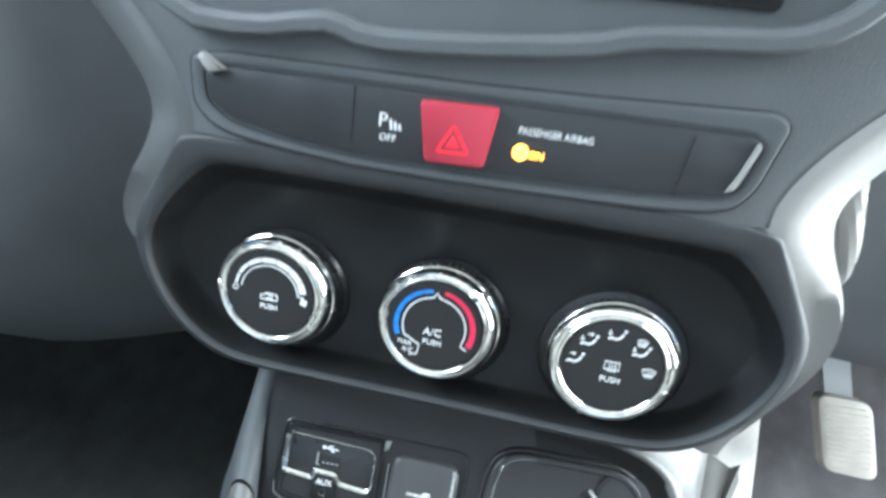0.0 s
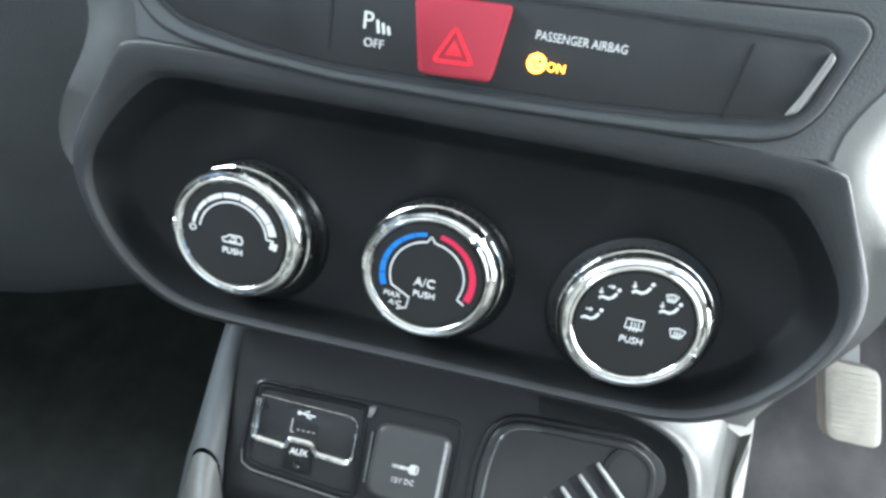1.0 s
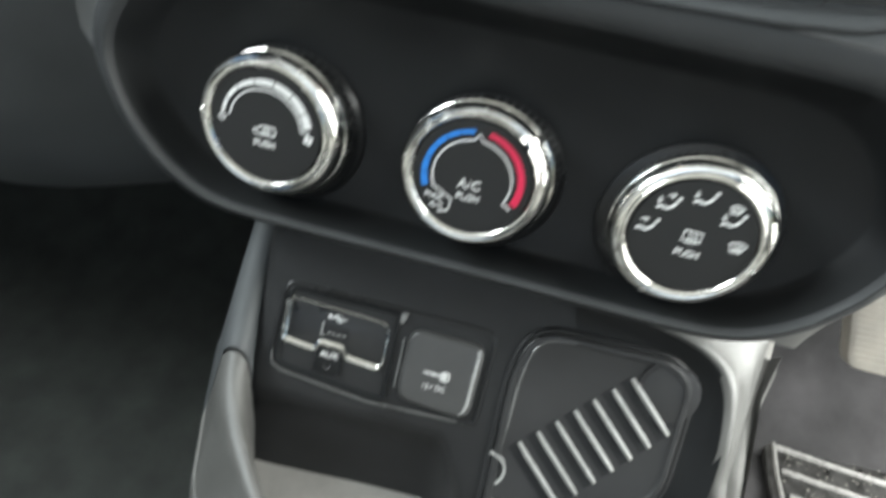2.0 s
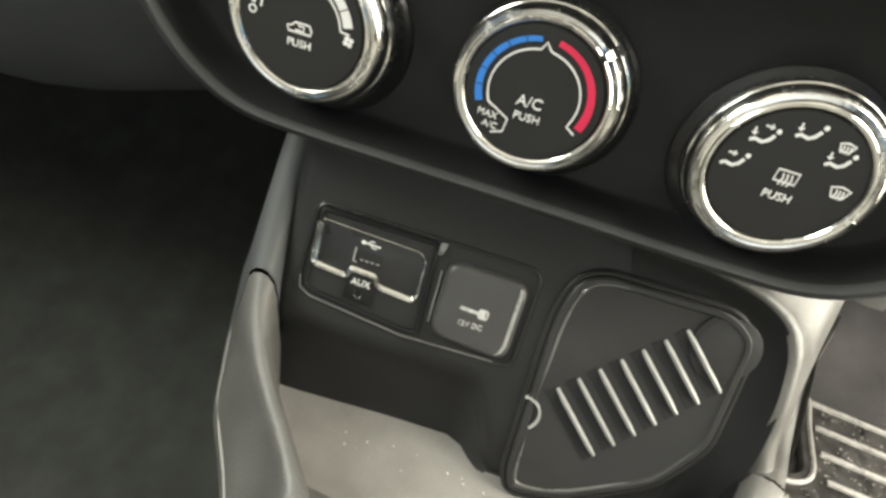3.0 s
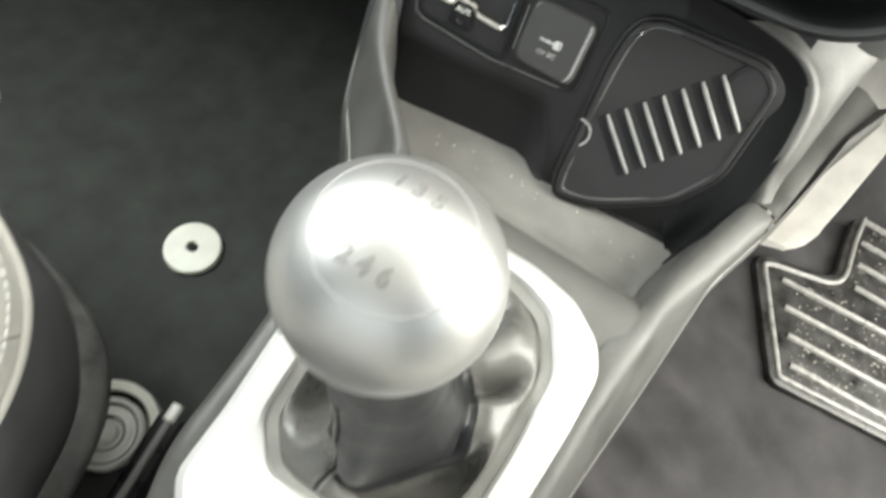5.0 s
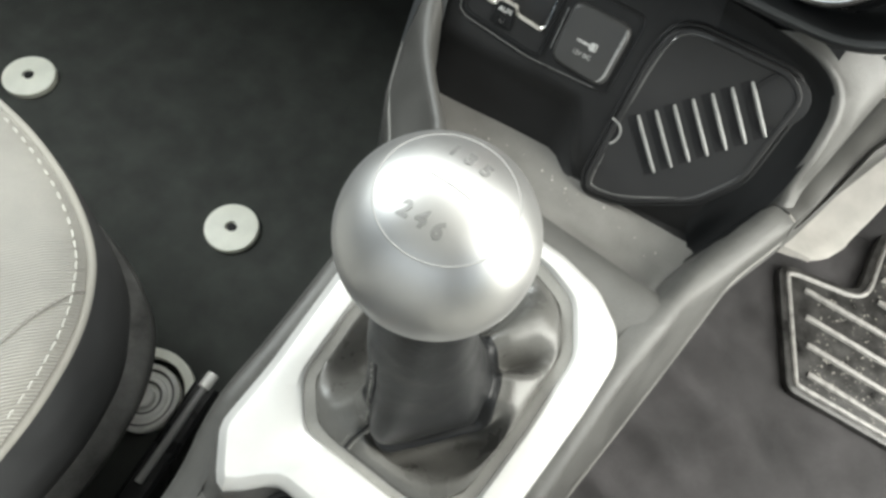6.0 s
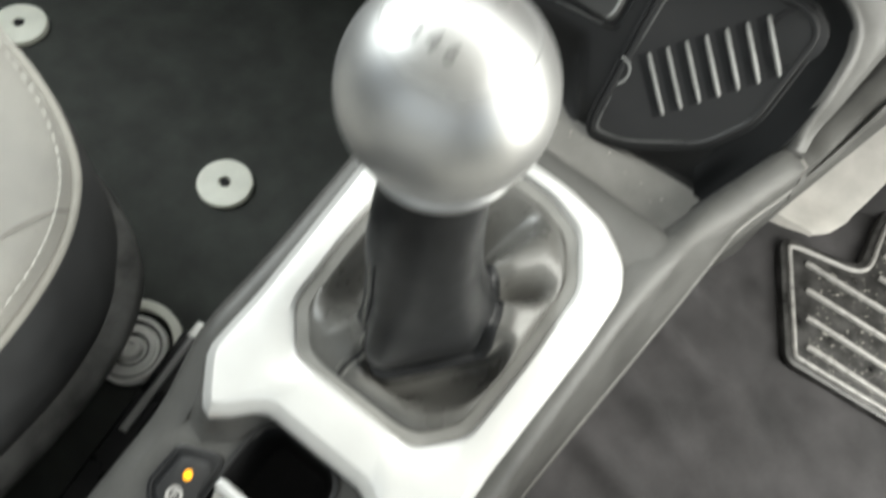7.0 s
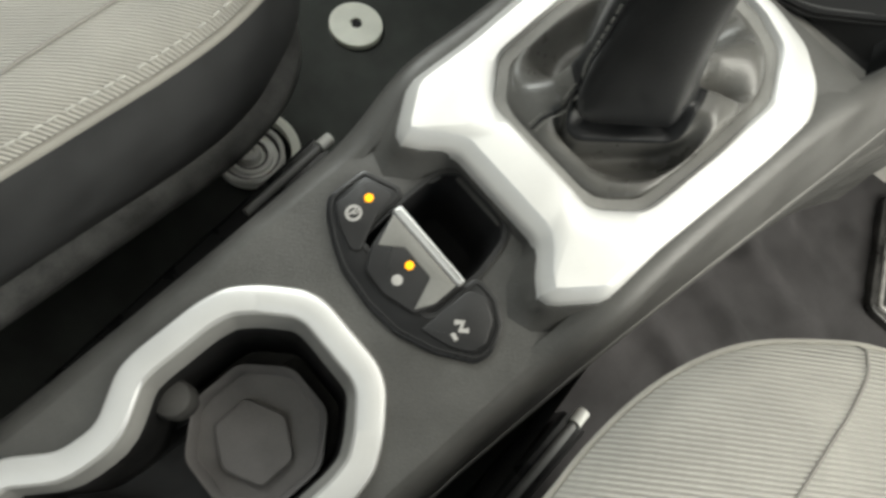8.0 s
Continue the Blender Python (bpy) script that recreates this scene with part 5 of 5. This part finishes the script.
    # stitched seam down the rear of the gaiter
    bm = bmesh.new()
    ring0 = round((-108 + 180) / 360 * n)
    pts = [rings[j][ring0] for j in range(3, 46, 3)]
    for a, b2 in zip(pts, pts[1:]):
        for k in range(3):
            m1, m2 = a.lerp(b2, k / 3 + 0.05), a.lerp(b2, k / 3 + 0.25)
            for o in (-0.0022, 0.0022):
                sft = xa * o + Vector((0, 0, 0.0008))
                tube([m1 + sft, m2 + sft], 0.00045, 6, bm=bm)
    part("seam_line", tube([p + Vector((0, 0, 0.0002)) for p in pts], 0.0006, 6), VOID, gt)
    tagged(part("stitching", bm, THREAD, gt, "dark stitched seam"), kind="stuff")
    return g


NUMB = mat("engraved_grey", (0.30, 0.30, 0.295), 0.45, 0.7, var=0.05)
SLEEVE = mat("shaded_slate_leatherette", (0.011, 0.0116, 0.0125), 0.40, var=0.25, scale=50, bump=0.25, bscale=900, spec=0.3)
THREAD = mat("grey_thread", (0.20, 0.197, 0.18), 0.8, var=0.1)
build_lever()

from mathutils.bvhtree import BVHTree


# ---- seats ----
def build_seat(name, label, inner, outer, front, back, ztop, corner, cloth_mat, seam_x, tuck=0.0, pipe=0.003, lean=(0.006, 0.011, 0.018), rear=0.0):
    """A cushion with rounded front corners; inner is the side beside the console."""
    s = thing(name, label, "car seat")
    sg = 1 if outer > inner else -1
    w = abs(outer - inner)
    # outline in plan, from the inner rear round the front to the outer rear
    half = [(rear, back), (rear * 0.08, front - 0.20)] + [(x, front + y) for x, y in corner]
    pts = half + [(w - x, y) for x, y in half[::-1]]
    pts = smooth_loop(pts, 2, closed=False)
    line = [(inner + sg * x, y) for x, y in pts]
    full = line
    def ring(ins, z, tilt=0.02):
        cx = (inner + outer) / 2
        out = []
        for x, y in full:
            dx, dy = cx - x, (front - 0.3) - y
            L = math.hypot(dx, dy)
            f = ins / L
            out.append((x + dx * f, y + dy * f if y > front - 0.3 else y, z + (y - front) * tilt))
        return out
    crown = [(0.0, ztop - 0.004), (0.004, ztop + 0.004), (0.016, ztop + 0.011), (0.035, ztop + 0.014), (0.07, ztop + 0.014), (0.11, ztop + 0.008), (0.16, ztop + 0.003), (0.22, ztop + 0.001)]
    rings = [ring(i, z) for i, z in crown]
    rings.append([( (inner + outer) / 2, min(p[1], front - 0.27), ztop + (min(p[1], front - 0.27) - front) * 0.02) for p in rings[-1]])
    cush = part("cushion", loft(rings, closed=False), cloth_mat, s, "light ribbed cloth cushion", angle=70)
    part("piping", tube(ring(-0.001, ztop - 0.004), pipe, 10), CLOTHB, s, "pale raised piping")
    if pipe > 0.002:
        # top-stitching beside the piping
        bm = bmesh.new()
        pts = [Vector(p) for p in ring(0.0035, ztop + 0.0036) if p[1] > front - 0.34]
        gap = 0.0
        for p, q in zip(pts, pts[1:]):
            d = (q - p).length
            while gap + 0.0042 < d:
                tube([p.lerp(q, gap / d), p.lerp(q, (gap + 0.0020) / d) + Vector((0, 0, 0.0006)), p.lerp(q, (gap + 0.0042) / d)], 0.0008, 6, bm=bm)
                gap += 0.0062
            gap = max(0.0, gap - d)
        tagged(part("stitching", bm, STITCH, s, "pale top-stitching along the piping"), kind="stuff")
    tree = BVHTree.FromObject(cush, bpy.context.evaluated_depsgraph_get())
    seam = smooth_loop([(inner + sg * (seam_x[0] + dx), front + seam_x[1] + dy) for dx, dy in ((0.0, -0.004), (lean[0], -0.03), (lean[1], -0.08), (lean[2], -0.4))], 3, closed=False)
    path = []
    for x, y in seam:
        hit = tree.ray_cast(Vector((x, y, 1.0)), Vector((0, 0, -1)))[0]
        if hit:
            path.append(hit + Vector((0, 0, 0.0002)))
    part("seam", tube(path, 0.0008, 6), SEAMM, s)
    sides = [ring(-0.0015, ztop - 0.006), ring(-0.003 + tuck * 0.5, ztop - 0.03), ring(0.002 + tuck, ztop - 0.075), ring(0.016 + tuck, ztop - 0.115), ring(0.024 + tuck, ztop - 0.13)]
    part("side_panel", loft(sides, closed=False), DARKF, s, "dark cloth side of the cushion", angle=70)
    base = [ring(k + tuck, ztop - h, 0.03) for k, h in ((0.022, 0.112), (0.004, 0.118), (0.002, 0.128), (0.016, 0.146), (0.04, 0.154))]
    part("base_trim", loft(base, closed=False), GREYB, s, "grey plastic trim round the seat base", angle=70)
    under = [ring(0.042 + tuck, ztop - 0.155, 0.03), ring(0.09 + tuck, 0.04, 0.0)]
    part("underside", loft(under, closed=False), VOID, s)
    return s


STITCH = mat("pale_seat_thread", (0.43, 0.42, 0.385), 0.8, var=0.1)
SEAMM = mat("seam_shadow_thread", (0.25, 0.24, 0.22), 0.9, var=0.1)
GREYB = mat("worn_dark_base_plastic", (0.085, 0.085, 0.083), 0.45, var=0.6, scale=70, bump=0.4)
build_seat("passenger_seat", "front seat with light ribbed cloth and dark sides", -0.142, -0.66, -0.185, -0.80, 0.272,
           [(0.001, -0.15), (0.004, -0.12), (0.010, -0.095), (0.020, -0.074), (0.036, -0.054), (0.065, -0.035), (0.097, -0.021), (0.131, -0.011), (0.19, -0.002)], CLOTH, (0.020, -0.066), 0.0, 0.0024, rear=0.045)
build_seat("driver_seat", "front seat with light ribbed cloth beside the console", 0.107, 0.632, -0.205, -0.80, 0.272,
           [(0.0, -0.185), (0.001, -0.15), (0.0075, -0.115), (0.019, -0.085), (0.035, -0.060), (0.058, -0.038), (0.085, -0.016), (0.12, -0.004), (0.18, 0.0)], CLOTHD, (0.077, -0.018), 0.04, 0.0015, (0.002, -0.002, -0.020), -0.05)


STEELD = mat("grey_painted_steel", (0.22, 0.22, 0.22), 0.45, 0.3, var=0.1)
ZINC = mat("bright_zinc", (0.82, 0.82, 0.79), 0.5, 0.15, var=0.15, bump=0.1)


def seat_rail(x, y, z, yaw, group):
    r = thing("seat_rail", "black steel seat rail with a zinc end on the carpet", "seat rail", group)
    m = pose(x, y, z, 0, 0, yaw)
    def q(a, b, c):
        return m @ Vector((a, b, c))
    bm = loft([[q(a, b, c) for a, c in ((-0.011, -z), (-0.011, 0.0), (-0.008, 0.003), (0.008, 0.003), (0.011, 0.0), (0.011, -z))] for b in (0.0, -0.15, -0.45)], cap_start=True, cap_end=True)
    part("rail", bm, SATIN, r)
    part("inner_rail", tube([q(0.0, 0.006, 0.003), q(0.0, -0.085, 0.007)], 0.0036, 10), STEELD, r, "grey steel slider")
    part("end_stop", tube([q(0.0, 0.010, 0.003), q(0.0, -0.003, 0.0045)], 0.0052, 12), ZINC, r, "rounded bright end stop")
    return r


seat_rail(-0.146, -0.256, 0.058, 2, "seat rails")
seat_rail(0.150, -0.290, 0.070, -4, "seat rails")


def anchor():
    a = thing("seat_anchor", "round zinc seat anchor bolt under a curved guard", "anchor bolt", at=(-0.202, -0.288, 0.0))
    fr = Plane((-0.202, -0.288, 0.004), (1, 0, 0), (0, 1, 0))
    part("washer", lathe(fr, [(0.030, -0.004), (0.030, 0.008), (0.0285, 0.010), (0.0262, 0.009), (0.0245, 0.003), (0.0200, 0.003), (0.0190, 0.006), (0.0150, 0.006), (0.0140, 0.002), (0.0090, 0.002)], 40), ZINC, a, "dished zinc washer")
    # dark rings that put the shade of the grooves into colour
    for r0, r1 in ((0.0262, 0.0240), (0.0152, 0.0136)):
        part("groove", lathe(fr, [(r0, 0.004), (r0 - 0.0002, 0.0065 if r0 > 0.02 else 0.0066), (r1, 0.0065 if r0 > 0.02 else 0.0066), (r1 - 0.0002, 0.002)], 40, cap_start=False, cap_end=False), GRIPM, a, "dark ring painted as shade in the washer groove")
    part("bolt", lathe(fr, [(0.0095, 0.001), (0.0095, 0.011), (0.008, 0.013), (0.005, 0.013), (0.004, 0.008)], 24), ZINC, a, "bolt head with a socket")
    part("guard", strip(fr, arc(0.040, 15, 130, 20), 0.008, 0.0, 0.012), FIXM, a, "pale curved guard")
    return a


anchor()


# ---- floor things ----
def fixing():
    f = thing("mat_fixing", "round pale plastic mat fixing on the carpet", "mat fixing", "mat fixings")
    fr = Plane((0, 0, 0), (1, 0, 0), (0, 1, 0))
    part("disc", lathe(fr, [(0.0275, -0.004), (0.0275, 0.0015), (0.0262, 0.0028), (0.018, 0.0036), (0.0075, 0.0042), (0.0062, 0.0040), (0.0055, 0.001)], 48), FIXM, f, "pale disc")
    part("hole", plate(fr, [(0.0045 * math.cos(radians(t)) + (0.002 if abs(t - 30) < 31 else 0), 0.0045 * math.sin(radians(t))) for t in range(0, 360, 30)], 0.0009, 0.0043, 0.0005), VOID, f, "dark twist hole")
    return f


fx = fixing()
fx.location = (-0.242, -0.109, 0.0)
copy_thing(fx, pose(-0.537, -0.071, 0.0, 0, 0, 40))


def build_mat():
    m = thing("floor_mat", "black rubber driver's mat with raised ribs on the carpet", "floor mat")
    fr = Plane((0, 0, 0.012), (1, 0, 0), (0, 1, 0))
    line = [(0.336, 0.026), (0.70, 0.012), (0.70, 0.30), (0.402, 0.300), (0.391, 0.240), (0.386, 0.187), (0.376, 0.178), (0.306, 0.169), (0.293, 0.158)]
    out = rounded(line, 0.010, 4)
    part("sheet", plate(fr, out, -0.012, 0.001, 0.003), RUBBER, m)
    part("edge_bead", tube([fr(*p, 0.001) for p in inset(out, 0.010)], 0.0028, 8, closed=True), WORN, m, "worn edge bead, its shine in the pale colour")
    for i in range(8):
        y = 0.053 + 0.0312 * i
        x0 = 0.353 - 0.27 * (y - 0.053) if y < 0.165 else 0.408
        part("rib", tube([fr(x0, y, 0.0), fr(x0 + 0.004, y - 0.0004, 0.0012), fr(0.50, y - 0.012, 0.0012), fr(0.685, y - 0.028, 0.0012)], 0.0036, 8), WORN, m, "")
    return m


# worn rubber whose shine is put into a much paler colour
WORN = mat("worn_sheen_rubber", (0.34, 0.33, 0.315), 0.34, var=0.4, scale=120, bump=0.3, bscale=600)
build_mat()


def build_pedal():
    p = thing("brake_pedal", "brake pedal with a pale ribbed rubber pad", "pedal")
    fr = Plane((0.430, 0.300, 0.184), (0.97, -0.1, 0.05), (0.0, 0.42, 0.9))
    out = rounded([(-0.016, -0.040), (0.038, -0.040), (0.018, 0.040), (-0.037, 0.040)], 0.013, 5)
    pad = part("pad", plate(fr, out, -0.012, 0.006, 0.003), PADM, p, "pale rubber pad")
    for i in range(11):
        w = -0.030 + 0.006 * i
        m, hw = 0.001 - 0.25 * w, 0.022 if abs(w) < 0.026 else 0.018
        part("pad_rib", tube([fr(m - hw, w - 0.001, 0.006), fr(m + hw, w + 0.001, 0.006)], 0.0014, 6), PADM, pad)
    arm = [[fr(a, b, c) for a, c in ((-0.014, -0.008), (0.014, -0.008), (0.014, -0.020), (-0.014, -0.020))] for b in (-0.01, 0.03, 0.08, 0.16, 0.26)]
    arm = [[p - fr.x * 0.25 * max(0.0, (p - fr.o).dot(fr.u)) for p in r] for r in arm]
    part("arm", loft(arm, cap_start=True, cap_end=True), STEELD, p, "painted steel arm")
    return p


PADM = mat("pale_pad_rubber", (0.42, 0.39, 0.34), 0.6, var=0.15, bump=0.3)
build_pedal()


def console_carpet():
    """Grey carpet of the driver's side: up the tunnel and over the footwell."""
    def fn(i, j):
        y = lerp(-0.42, 0.60, i)
        x = lerp(0.112 + 0.10 * max(0, y + 0.2), 0.775, j ** 1.6)
        t = min(1.0, (x - 0.112) / lerp(0.035, 0.12, max(0.0, min(1.0, (y + 0.20) / 0.24))))
        z = 0.16 * (1 - t) ** 2.0 * (1.0 + 0.3 * max(0, y)) + 0.004 + (0.008 * math.sin(y * 30 + t * 7) + 0.005 * math.sin(y * 67 - t * 9 + 1)) * (1 - t) * t * 4
        for y0, a in ((-0.150, 0.009), (-0.075, 0.007), (0.000, 0.010), (0.060, 0.006)):
            z += a * math.exp(-((y - y0 + 0.35 * (x - 0.18)) / 0.014) ** 2) * max(0.0, min(1.0, (0.34 - x) / 0.10)) * max(0.0, min(1.0, t * 3))
        z += 0.0035 * noise.noise((x * 20, y * 20, 1)) + 0.0015 * noise.noise((x * 60, y * 60, 3)) + max(0.0, y - 0.26) * 0.75
        return (x, y, z)
    tagged(part("tunnel_carpet", grid(fn, 150, 90), CARPETG), "grey carpet rising to the console side", "carpet", kind="structure")


console_carpet()


def build_footrest():
    """Pad for the idle foot, in the corner between the tunnel and the mat; its pale colour holds the sunlight."""
    f = thing("footrest", "footrest pad beside the console tunnel, sunlit by its pale colour", "footrest")
    right = [(0.188, 0.322), (0.193, 0.333), (0.21, 0.349), (0.2285, 0.360), (0.2614, 0.369), (0.3435, 0.386), (0.42, 0.400)]
    rings = []
    for i in range(25):
        y = lerp(0.190, 0.42, i / 24)
        xr = along(right, y)[0]
        z = 0.012 + max(0.0, y - 0.24) * 0.75
        rings.append([(xr, y, z - 0.02), (xr, y, z - 0.002), (xr - 0.003, y, z)] + [(lerp(xr - 0.003, 0.235, k / 6), y - 0.012 * k / 6, z + 0.012 * k / 6 + 0.002 * noise.noise((k * 0.7, y * 30, 2))) for k in (1, 2, 3, 4, 5, 6)])
    part("pad", loft(rings, closed=False), PADR, f, "", angle=60)
    part("front_edge", loft([rings[0], [(x, y - 0.006, min(z, 0.004) - 0.01) for x, y, z in rings[0]]], closed=False), PADR, f)
    return f


PADR = mat("sunlit_footrest_felt", (0.46, 0.44, 0.41), 0.85, var=0.2, scale=30, bump=0.5, bscale=1200)
build_footrest()


def build_crumbs():
    """Pale crumbs and dust in the tray and on the console's flank."""
    rnd = random.Random(7)
    bm = bmesh.new()
    for k in range(70):
        u, v = rnd.uniform(-0.085, 0.07), rnd.uniform(0.212, 0.25)
        r = rnd.choice((0.0003, 0.0004, 0.0005, 0.0008))
        bmesh.ops.create_icosphere(bm, subdivisions=1, radius=r, matrix=Matrix.Translation(con(u, v, 0.2465 + 0.06 * max(0.0, 0.22 - v))))
    tagged(part("crumbs", bm, CRUMB), "pale crumbs and dust in the console tray", "crumbs", kind="stuff")


def build_flecks():
    """Dried dirt on the rubber mat."""
    rnd = random.Random(11)
    bm = bmesh.new()
    for k in range(1100):
        x, y = rnd.uniform(0.345, 0.62), rnd.uniform(0.035, 0.285)
        if x < 0.40 and y > 0.165:
            continue
        r = rnd.choice((0.0004, 0.0005, 0.0006, 0.0007, 0.0010))
        m = Matrix.Translation((x, y, 0.0131)) @ Matrix.Rotation(rnd.uniform(0, 3), 4, "Z") @ Matrix.Diagonal((rnd.uniform(1, 2.6), 1, 0.3, 1))
        bmesh.ops.create_icosphere(bm, subdivisions=1, radius=r, matrix=m)
    tagged(part("dirt_flecks", bm, FLECK), "pale dried dirt flecks on the rubber mat", "dirt", kind="stuff")


FLECK = mat("dried_dirt", (0.36, 0.345, 0.31), 0.9, var=0.3)
CRUMB = mat("pale_crumbs", (0.5, 0.48, 0.43), 0.8, var=0.2)
build_crumbs()
build_flecks()
